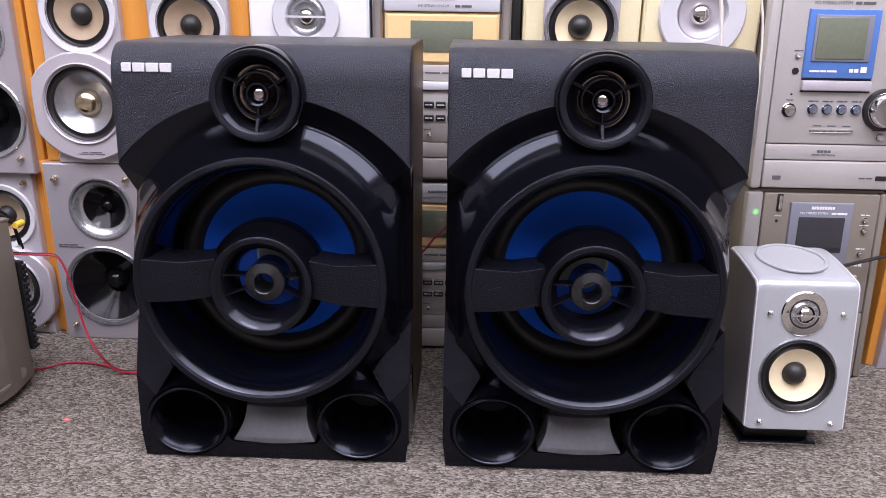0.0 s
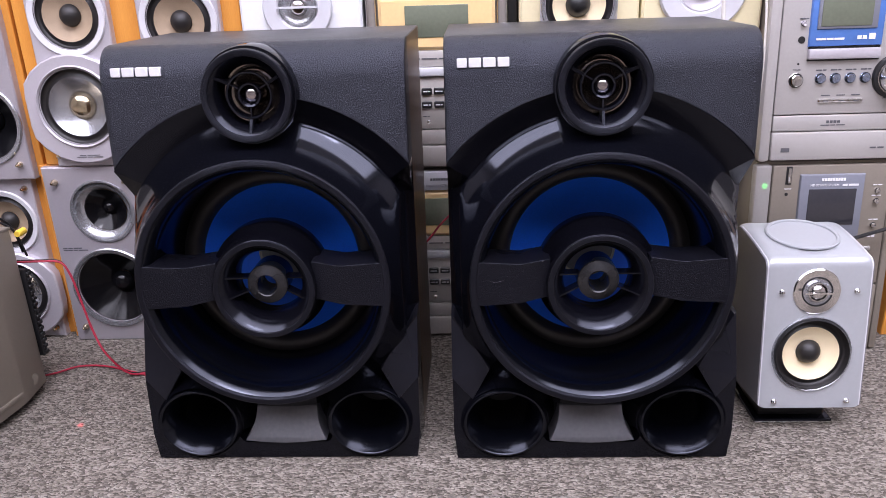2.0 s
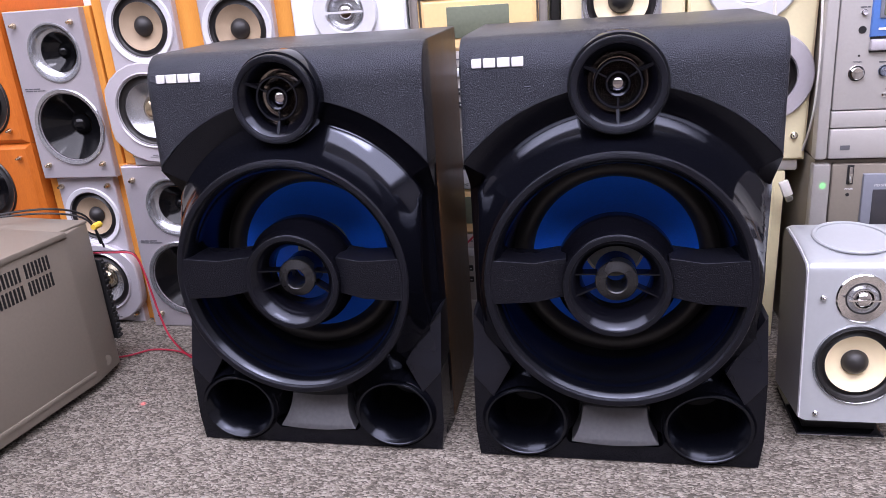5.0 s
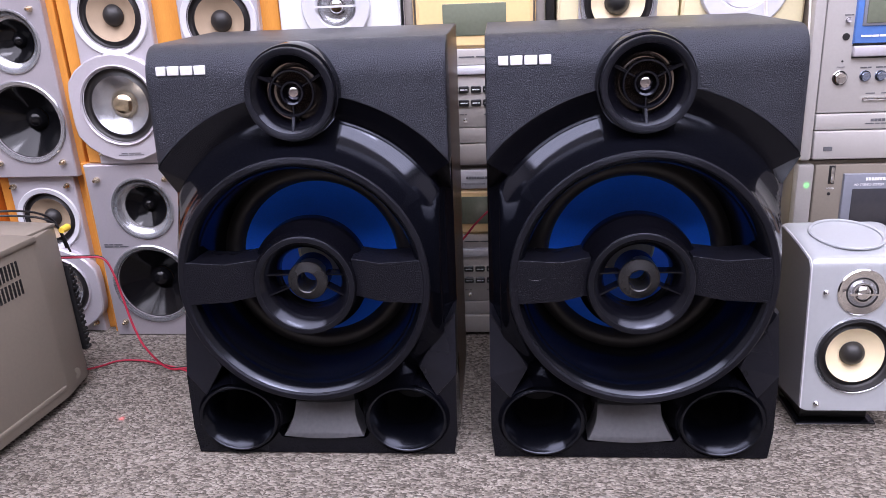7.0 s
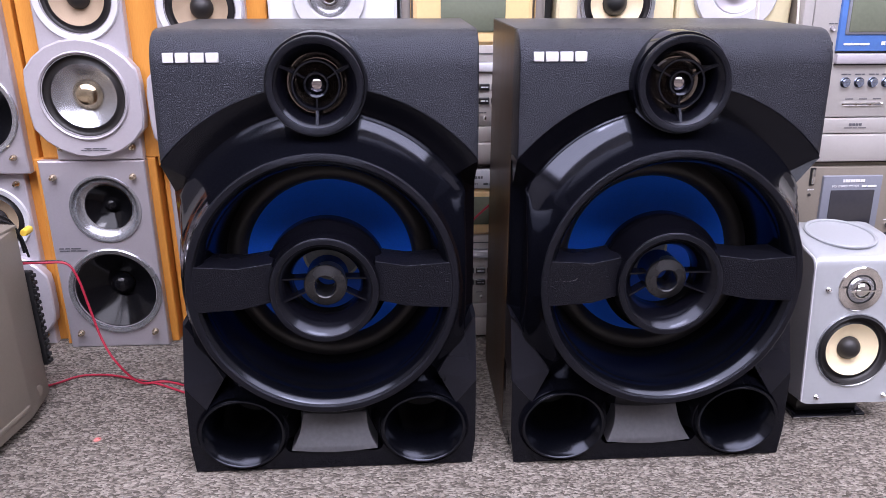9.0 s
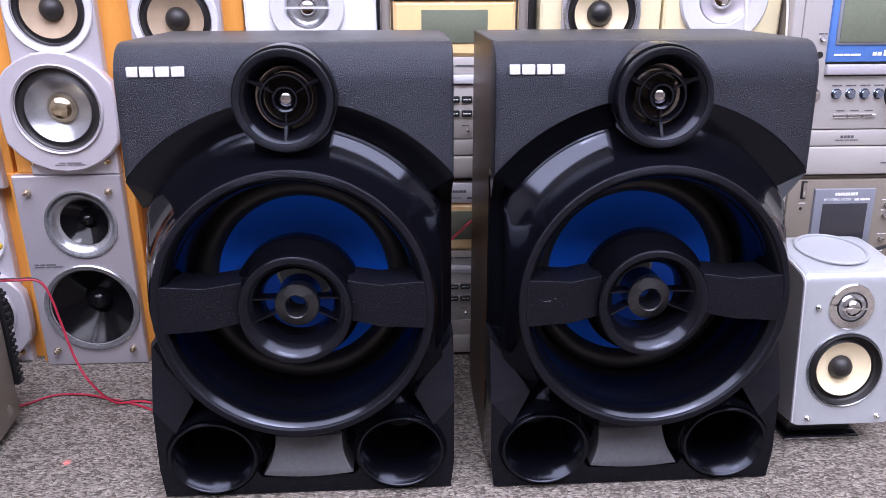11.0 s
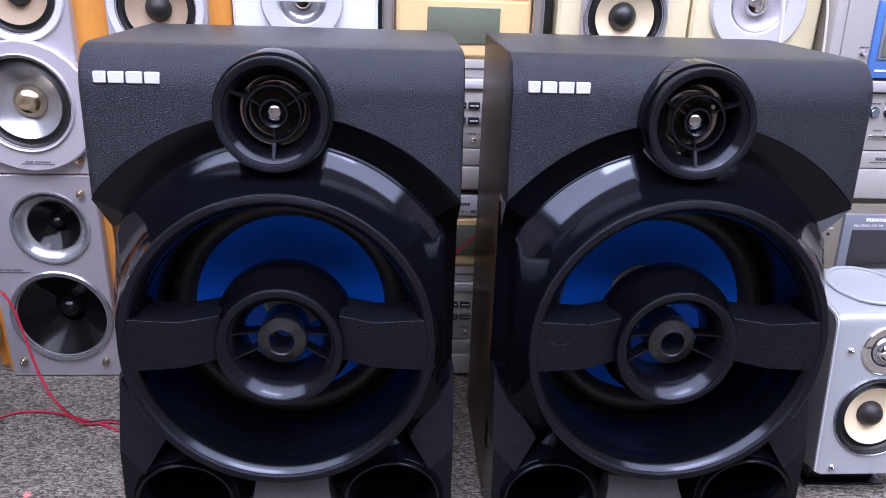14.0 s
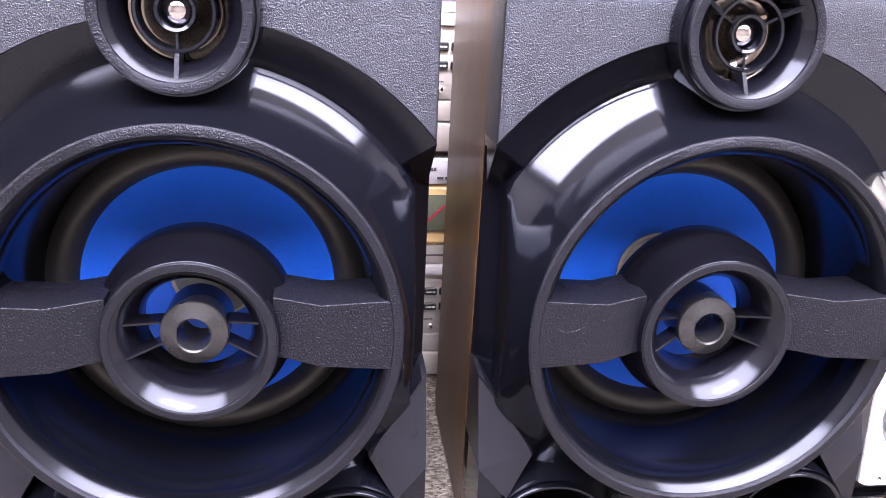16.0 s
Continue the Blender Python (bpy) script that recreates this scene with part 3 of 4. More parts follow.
        shroud = [(0.0424, 0.0050), (0.0436, 0.0010), (0.0462, -0.0080), (0.0498, -0.0180), (0.0545, -0.0300)]
        sh = lathe(shroud, cx, cz, n=64, squash=0.93)
        for v in sh.verts:
            v.co.x = max(-0.1385, min(0.1385, v.co.x))
            v.co.z = max(0.003, v.co.z)
        part("port_shroud", shear(sh), M_GLOSS, pt, "glossy black bulge behind the port")
        part("port_seam", shear(lathe([(0.0446, -0.012), (0.0446, 0.0020), (0.0440, 0.0028), (0.0430, 0.0024)], cx, cz, n=64, squash=0.885)), M_SATIN, pt)
        part("port_back", shear(lathe([(0.0300, -0.078), (0.0, -0.079)], cx, cz, n=32)), M_BLACK, pt)
    notch = [(-0.0885 + 0.0432 * math.cos(radians(a)), 0.0440 + 0.885 * 0.0432 * math.sin(radians(a))) for a in range(138, 341, 7)]
    left = [(-0.1368, 0.0015), (-0.1402, 0.030), (-0.1402, 0.0912), (-0.1208, 0.0698)] + notch + [(-0.0462, 0.0210), (-0.0425, 0.0190)]
    foot = left + [(-x, z) for x, z in reversed(left)]
    part("base_front", shear(holed(foot, [], -0.001, 0.055, 0.0, False)), M_SATIN, top, "satin black base front")
    n = 8
    side = [(0.0318 + 0.0108 * (i / n) - 0.0030 * math.sin(math.pi * i / n), 0.0530 - 0.0305 * i / n) for i in range(n + 1)]
    outline = [(-x, z) for x, z in side] + [((-1 + 2 * i / 10) * 0.0426, 0.0225 - 0.0022 * math.sin(math.pi * i / 10)) for i in range(1, 10)] + list(reversed(side))
    plate = prism(outline, -0.0045, 0.02, 0.0008)
    for v in plate.verts:
        v.co.y += 0.55 * (v.co.z - 0.021)
    part("centre_plate", shear(plate), M_PLATE, top, "dark grey satin centre plate")
    part("bottom_skirt", shear(prism([(-0.052, 0.0025), (-0.052, 0.0190), (0.052, 0.0190), (0.052, 0.0025)], 0.0005, 0.03, 0.001)), M_SATIN, top)
    # badge as four plain blocks
    bad = bmesh.new()
    x = -0.1285
    for w in (0.0088, 0.0108, 0.0112, 0.0104):
        box(x, x + w, -0.0012, 0.003, 0.3936, 0.4018, 0.0006, 1, bm=bad)
        x += w + 0.0018
    part("badge", shear(bad), M_BADGE, top, "white metal badge of plain blocks")
    return top


SPK_L = party_speaker((-0.1402, 0.7235, 0.0), 0.0)
SPK_R = copy_thing(SPK_L, pose(0.1755, 0.7200, 0.0, 0, 0, 0))
part("scratch", shear(tube([(-0.104, -0.0308, 0.2075), (-0.100, -0.0307, 0.2050), (-0.094, -0.0305, 0.2052), (-0.088, -0.0303, 0.2075)], 0.00008, 5)), M_PLATE, SPK_R, "fine pale scratch on the cross arm")

# ---- stacked bookshelf speakers ----


def screw(parent, x, y, z, r=0.0042, mat=None):
    k = 0.42 if mat else 0.85
    bm = lathe([(r, 0.0), (r, 0.004 * k), (r * 0.75, 0.006 * k), (r * 0.70, 0.006 * k), (r * 0.55, 0.010 * k), (r * 0.35, 0.0115 * k), (0, 0.0115 * k)], x, z, y, n=14)
    return part("screw", bm, mat or M_BRASS, parent)


def driver(parent, x, y, z, r, cone_mat, cap_mat, frame_mat, cap=0.34, ring=1.16, depth=0.35, cap_out=0.16, roll=True, name="woofer"):
    """A driver in a baffle whose face is at y: frame ring, roll surround, cone, cap."""
    fr = part(name, lathe([(r * ring, -0.001), (r * ring, 0.0012), (r * (ring - 0.03), 0.0028), (r * 1.02, 0.0016), (r, -0.001)], x, z, y, n=48), frame_mat, parent)
    inner = r * (0.78 if roll else 0.97)
    part("surround", lathe([(r * 1.01, 0.0005)] + arc(r, 0.0, inner, -0.002, 0.0045 if roll else 0.001, 6), x, z, y, n=48), M_RUBBER, fr)
    rc = inner * cap / 0.78
    part("cone", lathe(arc(inner, -0.002, rc, -r * depth, 0.001, 4), x, z, y, n=48), cone_mat, fr)
    part("cap", lathe(arc(rc * 1.02, -r * depth + 0.001, 0, -r * depth + r * cap_out + rc * 0.45, -rc * 0.22, 7), x, z, y, n=32), cap_mat, fr)
    return fr


def cabinet(top, w, d, h, mat, front=0.012, holes=()):
    return part("cabinet", holed(rect(-w / 2, w / 2, 0.0, h), holes, front, d, 0.0012, True, 0.004), mat, top, "wood veneer cabinet")


def rect(x0, x1, z0, z1):
    return [(x0, z0), (x1, z0), (x1, z1), (x0, z1)]


def horn_speaker(place, turn=0.0):
    """Silver two-way with a wide tweeter dish and a glossy black woofer."""
    top = thing("bookshelf_speaker", "silver-fronted honey wood bookshelf speaker with glossy black drivers", "loudspeaker", place, turn, "stacked bookshelf speakers")
    holes = [(0.0085, 0.1905, 0.0400), (0.0045, 0.0800, 0.0510)]
    cabinet(top, 0.146, 0.20, 0.2525, M_WOOD, holes=holes)
    bf = part("baffle", holed(rect(-0.0635, 0.0635, 0.0, 0.2520), holes, 0.0, 0.0125, 0.0015, False), M_SILVER, top, "silver painted baffle")
    for x in (-0.0475, 0.0475):
        for z in (0.022, 0.232):
            screw(bf, x, 0.0, z)
    dish = [(0.0435, 0.0004), (0.0430, 0.0016), (0.0415, 0.0018)] + arc(0.0405, 0.0016, 0.0285, -0.0100, 0.002, 6)
    tw = part("tweeter_dish", lathe(dish, 0.0085, 0.1905, 0, n=48), M_ALU, bf, "spun aluminium tweeter dish")
    part("tweeter_cone", lathe(arc(0.0285, -0.0085, 0.010, -0.022, 0.001, 4), 0.0085, 0.1905, 0, n=40), M_BLACKCONE, tw)
    part("tweeter_cap", lathe(arc(0.0102, -0.022, 0, -0.013, -0.002, 6), 0.0085, 0.1905, 0, n=24), M_BLACKCONE, tw)
    driver(bf, 0.0045, 0.0, 0.0800, 0.0515, M_BLACKCONE, M_BLACKCONE, M_ALU, cap=0.24, ring=1.14, depth=0.55, roll=False)
    bars(-0.056, -0.030, -0.0002, 0.1395, 0.0016, (1, 1, 2), M_INK, bf)
    bars(-0.056, -0.022, -0.0002, 0.1365, 0.0013, (2, 1, 2), M_INK, bf)
    return top


def octagon(cx, cz, r, cut):
    """A disc with cut-off sides and chamfered shoulders."""
    return [(cx + max(-cut, min(cut, r * 1.06 * math.cos(radians(15 * k)))), cz + r * math.sin(radians(15 * k))) for k in range(24)]


def plate_speaker(place, turn=0.0, upper=True):
    """Silver two-way with an eight-sided woofer plate and a tan upper driver."""
    top = thing("bookshelf_speaker", "pale silver bookshelf speaker with octagonal woofer plate, honey wood cabinet", "loudspeaker", place, turn, "stacked bookshelf speakers")
    holes = [(-0.004, 0.0780, 0.0450), (0.0, 0.1870, 0.0395)]
    cabinet(top, 0.146, 0.20, 0.2525, M_WOOD, holes=holes)
    bf = part("baffle", holed(rect(-0.0505, 0.0505, 0.0, 0.2520), holes, 0.0, 0.0125, 0.0015, False), M_SILVER2, top, "pale silver baffle")
    pl = part("woofer_plate", holed(octagon(-0.004, 0.0740, 0.0690, 0.0655), [(-0.004, 0.0780, 0.0470)], -0.010, 0.004, 0.002, False), M_SILVER2, bf, "octagonal pale silver plate")
    driver(pl, -0.004, -0.0100, 0.0780, 0.0477, M_ALU, M_BRASS, M_SILVER2, cap=0.36, ring=1.08, depth=0.30, cap_out=0.10)
    for x in (-0.043, 0.040):
        screw(bf, x, -0.001, 0.016)
        screw(bf, x, 0.0, 0.238)
    driver(bf, 0.0, 0.0, 0.1870, 0.0400, M_KRAFT, M_RUBBER, M_WHITEP, cap=0.33, ring=1.21, depth=0.26)
    bars(-0.013, 0.013, -0.0102, 0.0165, 0.0010, (1, 2), M_INK, pl)
    bars(-0.017, 0.017, -0.0102, 0.0142, 0.0009, (2, 1, 2), M_INK, pl)
    return top


YB = 1.000
A = horn_speaker((-0.4440, YB, 0.0))
B = plate_speaker((-0.4315, YB, 0.2530))


def shrunk(ob, m, sx, sz):
    made = copy_thing(ob, m)
    made.scale = (sx, 1, sz)
    return made


shrunk(A, pose(-0.5790, YB + 0.004, 0.2360), 0.93, 0.93)
shrunk(B, pose(-0.5800, YB + 0.014, 0.0), 0.93, 0.93)
shrunk(A, pose(-0.2950, YB + 0.014, 0.0), 1.0, 0.955)
copy_thing(B, pose(-0.2945, YB, 0.2415))


copy_thing(A, pose(0.6740, 0.9720, 0.0))


def cherry_speaker(place, turn=0.0):
    top = thing("cherry_speaker", "reddish cherry wood bookshelf speaker with black woofer", "loudspeaker", place, turn, "stacked cherry speakers")
    holes = [(0.014, 0.0640, 0.0495)]
    cabinet(top, 0.160, 0.20, 0.216, M_CHERRY, 0.010, holes)
    bf = part("baffle", holed(rect(-0.080, 0.080, 0.0, 0.2155), holes, 0.0, 0.0105, 0.007, False), M_CHERRY, top, "bevelled cherry wood front")
    driver(bf, 0.014, 0.0, 0.0640, 0.050, M_BLACKCONE, M_BLACKCONE, M_BLACK, cap=0.30, ring=1.08, depth=0.28)
    for x in (-0.062, 0.058):
        for z in (0.020, 0.196):
            screw(bf, x, 0.0, z, 0.0036)
    return top


C = cherry_speaker((-0.7310, YB + 0.004, 0.2885))
copy_thing(C, pose(-0.7310, YB + 0.004, 0.2880, 0, 180, 0))
stand = thing("wooden_block", "plain cherry wood block under the speakers", "block", (-0.7310, YB + 0.004, 0.0))
part("block", box(-0.08, 0.08, 0.0, 0.20, 0.0, 0.0718, 0.002), M_CHERRY, stand)

# ---- white speaker, cream speakers ----


def ring_speaker(name, label, place, w, h, cx, cz, r, body, with_bar, more=()):
    top = thing(name, label, "loudspeaker", place)
    part("cabinet", holed(rect(0, w, 0, h), [(cx, cz, r * 0.57), *more], 0.0, 0.20, 0.003, True, 0.02), body, top)
    ring = part("tweeter_ring", lathe([(r, -0.001), (r, 0.003), (r * 0.96, 0.0055), (r * 0.60, 0.0045), (r * 0.56, 0.002)] + arc(r * 0.55, 0.001, r * 0.26, -0.010, 0.002, 5), cx, cz, 0, n=56), M_WHITEP, top, "pale round tweeter surround")
    part("tweeter_dish", lathe(arc(r * 0.54, 0.0022, r * 0.25, -0.004, 0.002, 5), cx, cz, 0, n=40), M_SILVER2 if not with_bar else M_ALU, ring)
    part("tweeter_dome", lathe(arc(r * 0.26, -0.004, 0, 0.006, -0.003, 6), cx, cz, 0, n=24), M_CHROME, ring)
    if with_bar:
        part("guard_bar", box(cx - r * 0.58, cx + r * 0.58, -0.009, -0.006, cz - 0.0012, cz + 0.0012), M_WHITEP, ring)
    return top


ring_speaker("white_speaker", "white boxed speaker with pale ring tweeter and guard bar", (-0.2180, YB, 0.0), 0.1480, 0.62, 0.0710, 0.4410, 0.0420, M_WHITE, True)
RS = ring_speaker("cream_speaker", "cream boxed speaker with pale ring tweeter and black woofer", (0.2620, YB, 0.2385), 0.1400, 0.38, 0.0690, 0.2115, 0.0520, M_CREAMBOX, False, [(0.0900, 0.0990, 0.0330)])
wr = part("woofer_ring", lathe([(0.0520, -0.001), (0.0520, 0.003), (0.0505, 0.0045), (0.0345, 0.0040), (0.0330, 0.0005)], 0.0900, 0.0990, 0, n=56), M_SILVER2, RS, "pale silver woofer ring")
driver(wr, 0.0900, 0.0, 0.0990, 0.0325, M_BLACKCONE, M_BLACKCONE, M_BLACK, cap=0.3, ring=1.03, depth=0.5)
for sx in (0.030, 0.126):
    screw(RS, sx, 0.0, 0.0300, 0.0042, M_CHROME)
pl = thing("beige_plinth", "beige plastic plinth under the cream speaker", "plinth", (0.2620, YB, 0.2250))
part("plinth", box(0.0, 0.1340, 0.004, 0.20, 0.0, 0.0133, 0.002), M_DECK, pl)
lb = thing("cream_box", "plain cream speaker box standing on carpet", "box", (0.2620, YB, 0.0))
part("cabinet", box(0.0, 0.1220, 0.004, 0.20, 0.0, 0.2248, 0.003), M_CREAMBOX, lb)
part("front_panel", box(0.004, 0.1100, -0.002, 0.006, 0.004, 0.2200, 0.002), M_CREAMBOX, lb)
wp = thing("white_plug", "white cable plug with bare metal tip hanging", "plug", (0.3800, 0.9800, 0.2050))
body = part("sleeve", box(-0.0055, 0.0055, -0.003, 0.003, 0.0, 0.020, 0.002), M_WIREW, wp)
part("tip", box(-0.0042, 0.0042, -0.0018, 0.0018, -0.0070, 0.0004, 0.0006), M_CHROME, wp)
wp.matrix_basis = pose(0.3830, 0.9800, 0.2000, 0, -22, 0)
cs = thing("cream_cone_speaker", "cream boxed speaker with silver baffle and cream cone", "loudspeaker", (0.1180, YB, 0.0))
part("cabinet", holed(rect(0, 0.1410, 0.0, 0.62), [(0.0690, 0.4335, 0.038)], 0.0, 0.20, 0.003, True, 0.01), M_CREAMBOX, cs)
csb = part("baffle", holed(rect(0.0240, 0.1140, 0.30, 0.60), [(0.0690, 0.4335, 0.0395)], -0.010, 0.001, 0.002, False), M_SILVER2, cs, "silver baffle")
driver(csb, 0.0690, -0.010, 0.4335, 0.0400, M_CREAM, M_BLACK, M_ALU, cap=0.36, ring=1.12, depth=0.30)
for sx in (0.032, 0.106):
    screw(csb, sx, -0.010, 0.478)

# ---- mini component systems in the middle ----


def micro_system(place):
    """Tall silver system: label strip, peach display frame, buttons, tray."""
    top = thing("stereo_system", "silver stereo system with peach display frame and black buttons", "stereo", place, group="stacked stereo systems")
    w, h = 0.170, 0.2370
    part("chassis", box(-w / 2, w / 2, 0.006, 0.26, 0.0, h, 0.002), M_DECK2, top)
    for s in (-1, 1):
        part("pillar", box(s * 0.0785 - 0.0062, s * 0.0785 + 0.0062, -0.004, 0.008, 0.002, h - 0.001, 0.003), M_CHROME, top, "chrome corner pillar")
    x0, x1 = -0.0700, 0.0700
    label = part("label_strip", box(x0, x1, -0.004, 0.007, 0.2105, 0.2355, 0.002), M_WHITEP, top, "silver label strip")
    bars(-0.0150, 0.0150, -0.0042, 0.2255, 0.0032, (1, 1, 1, 1, 1, 1, 1, 1, 1), M_INK, label)
    lettering("MD STEREO SYSTEM", 0.0042, M_INK, label, -0.010, -0.0042, 0.2170)
    bars(0.016, 0.036, -0.0042, 0.2170, 0.0026, (1, 2), M_INK, label)
    fr = part("display_frame", prism([(x0, 0.148), (x1, 0.148), (x1, 0.2095), (x0, 0.2095)], -0.003, 0.008, 0.004, 1), M_PEACH, top, "peach plastic display frame")
    part("display", box(-0.038, 0.038, -0.0042, 0.004, 0.163, 0.200, 0.001), M_LCD, fr, "grey-green display")
    part("name_strip", box(x0, x1, -0.002, 0.008, 0.1285, 0.1475, 0.001), M_DECK, top)
    bars(-0.05, 0.05, -0.0022, 0.138, 0.0016, (3, 2, 3, 2), M_INK, top)
    part("light_bar", box(x0, x1, -0.006, 0.008, 0.1170, 0.1275, 0.002), M_WHITEP, top)
    kp = part("key_panel", box(x0, x1, -0.002, 0.008, 0.0520, 0.1162, 0.001), M_DECK, top)
    for z in (0.0990, 0.0825):
        for k in range(-4, 5):
            key = part("key", box(k * 0.0150 - 0.0063, k * 0.0150 + 0.0063, -0.0045, 0.0, z - 0.0040, z + 0.0040, 0.001, 1), M_BLACK, kp)
            bars(k * 0.0150 - 0.0045, k * 0.0150 + 0.0045, -0.0047, z, 0.0014, (2, 1), M_INKW, key)
    for k in (-3, -1, 1, 3):
        part("round_key", lathe([(0.0026, 0), (0.0026, 0.003), (0.0016, 0.0042), (0, 0.0044)], k * 0.0150 + 0.001, 0.0615, -0.002, n=14), M_CHROME, kp)
        bars(k * 0.015 - 0.006, k * 0.015 + 0.003, -0.0022, 0.0680, 0.0011, (2, 1), M_INK, kp)
    part("tray_strip", box(x0, x1, -0.003, 0.008, 0.0320, 0.0508, 0.0012), M_DECK, top)
    part("tray_door", box(x0, x1, -0.005, 0.008, 0.0040, 0.0308, 0.003), M_DECK, top)
    return top


MS = micro_system((0.0190, YB, 0.0))
copy_thing(MS, pose(0.0190, YB, 0.2385))
book = thing("black_board", "thin black board between white speaker and stereo", "board", (-0.0670, YB, 0.0))
part("board", box(-0.002, 0.0005, 0.01, 0.2, 0.0, 0.62, 0.0005), M_BLACK, book)
gapb = thing("black_board", "thin black board between stereo and cream speaker", "board", (0.1110, YB, 0.0))
part("board", box(-0.006, 0.005, 0.02, 0.2, 0.0, 0.62, 0.001), M_BLACK, gapb)

# ---- mini disc decks at the side ----


def knob_button(parent, x, y, z, r, mat, name="button"):
    ring = part(name, lathe([(r * 1.25, -0.001), (r * 1.25, 0.001), (r * 1.12, 0.0018), (r * 1.02, 0.0008), (r, 0.0008), (r, 0.0035), (r * 0.85, 0.0045), (r * 0.4, 0.0040), (0, 0.0037)], x, z, y, n=28), mat, parent)
    part("groove", lathe([(r * 1.20, 0.0016), (r * 1.17, 0.0022), (r * 1.05, 0.0020), (r * 1.01, 0.0012)], x, z, y, n=28), M_BLACK, ring)
    return ring


def lean_back(top, k=0.065):
    """Leans a stacked unit's parts back with height, measured from the carpet."""
    base = top.matrix_basis.translation.z
    for ob in top.children_recursive:
        for v in ob.data.vertices:
            v.co.y += k * (v.co.z + base)


def upper_deck(place):
    top = thing("stereo_deck", "silver mini disc stereo deck with blue-framed display", "stereo", place)
    part("chassis", box(0.004, 0.196, 0.006, 0.28, 0.0, 0.272, 0.002), M_DECK2, top)
    part("side_pillar", box(0.0, 0.0135, -0.006, 0.012, 0.001, 0.272, 0.004), M_FACE, top, "silver edge pillar")
    part("side_pillar", box(0.184, 0.198, -0.006, 0.012, 0.001, 0.272, 0.004), M_FACE, top, "silver edge pillar")
    fp = part("face_plate", box(0.0145, 0.183, -0.003, 0.007, 0.0562, 0.272, 0.002), M_FACE, top, "silver face plate")
    strip = part("name_strip", box(0.0145, 0.183, -0.004, 0.007, 0.0368, 0.0552, 0.0015), M_FACE, top)
    tray = part("tray_door", box(0.0145, 0.183, -0.005, 0.007, 0.0020, 0.0358, 0.0025), M_FACE, top, "silver disc tray door")
    bars(0.076, 0.092, -0.0042, 0.0475, 0.0030, (1, 1, 1, 1), M_INK, strip)
    bars(0.070, 0.098, -0.0042, 0.0435, 0.0012, (2, 1, 2), M_INK, strip)
    bars(0.026, 0.036, -0.0052, 0.0150, 0.0050, (1,), M_INK, tray)
    bars(0.130, 0.146, -0.0052, 0.0160, 0.0018, (1, 1), M_INK, tray)
    bars(0.150, 0.163, -0.0052, 0.0160, 0.0060, (1,), M_BLACK, tray)
    fr = part("display_frame", prism([(0.0455, 0.1335), (0.1280, 0.1335), (0.1280, 0.2120), (0.0455, 0.2120)], -0.007, 0.0, 0.003), M_LCDBLUE, fp, "blue display frame")
    part("display_bezel", box(0.0525, 0.1195, -0.0085, -0.005, 0.1530, 0.2055, 0.001), M_GREYFRAME, fr)
    part("display", box(0.0560, 0.1125, -0.0095, -0.007, 0.1560, 0.2025, 0.0008), M_LCD, fr, "grey-green display")
    bars(0.0525, 0.0840, -0.0072, 0.1420, 0.0022, (3, 2, 3), M_INKW, fr)
    bars(0.0985, 0.1090, -0.0072, 0.1430, 0.0040, (1, 1), M_INKW, fr)
    bars(0.1115, 0.1185, -0.0072, 0.1440, 0.0065, (1,), M_INKW, fr)
    lettering("MD STEREO SYSTEM", 0.0048, M_INK, fp, 0.072, -0.0032, 0.2185)
    bars(0.097, 0.120, -0.0032, 0.2185, 0.0030, (1, 2), M_INK, fp)
    slot = part("disc_slot", box(0.0462, 0.1270, -0.009, 0.0, 0.1195, 0.1312, 0.002), M_SILVER2, fp, "silver disc flap")
    part("slot_gap", box(0.0462, 0.1270, -0.0045, -0.001, 0.1175, 0.1194), M_BLACK, fp)
    part("slot_gap", box(0.0462, 0.1270, -0.0045, -0.001, 0.1313, 0.1332), M_BLACK, fp)
    knob_button(fp, 0.0360, -0.003, 0.0960, 0.0068, M_CHROME, "power_button")
    lettering("POWER", 0.0026, M_INK, fp, 0.0360, -0.0032, 0.1078)
    for k in range(4):
        x = 0.0638 + 0.0170 * k
        knob_button(fp, x, -0.003, 0.0975, 0.0050, M_BLUEKEY, "source_button")
        bars(x - 0.006, x + 0.006, -0.0032, 0.1070, 0.0015, (2, 1), M_INK, fp)
    for k in range(3):
        x = 0.0720 + 0.0173 * k
        part("key", box(x - 0.0086, x + 0.0086, -0.0055, 0.0, 0.0700, 0.0738, 0.001, 1), M_CHROME, fp)
        bars(x - 0.003, x + 0.003, -0.0057, 0.0719, 0.0012, (1,), M_INK, fp)
        bars(x - 0.005, x + 0.005, -0.0032, 0.0780, 0.0012, (1,), M_INK, fp)
    knob_button(fp, 0.0385, -0.003, 0.1595, 0.0026, M_SILVER2)
    part("sensor", lathe([(0.0040, 0.0), (0.0040, 0.0006), (0, 0.0008)], 0.0380, 0.1415, -0.003, n=20), M_BLACK, fp)
    part("sensor", lathe([(0.0012, 0.0), (0.0012, 0.0006), (0, 0.0008)], 0.0370, 0.1145, -0.003, n=12), M_BLACK, fp)
    bars(0.034, 0.044, -0.0032, 0.1650, 0.0012, (2, 1), M_INK, fp)
    vol = part("volume_knob", lathe([(0.0240, 0.0), (0.0240, 0.003), (0.0205, 0.0045), (0.0195, 0.004), (0.0190, 0.016), (0.0175, 0.0185), (0.0140, 0.0180), (0, 0.0172)], 0.1475, 0.0980, -0.003, n=48), M_CHROME, fp, "large chrome volume knob")
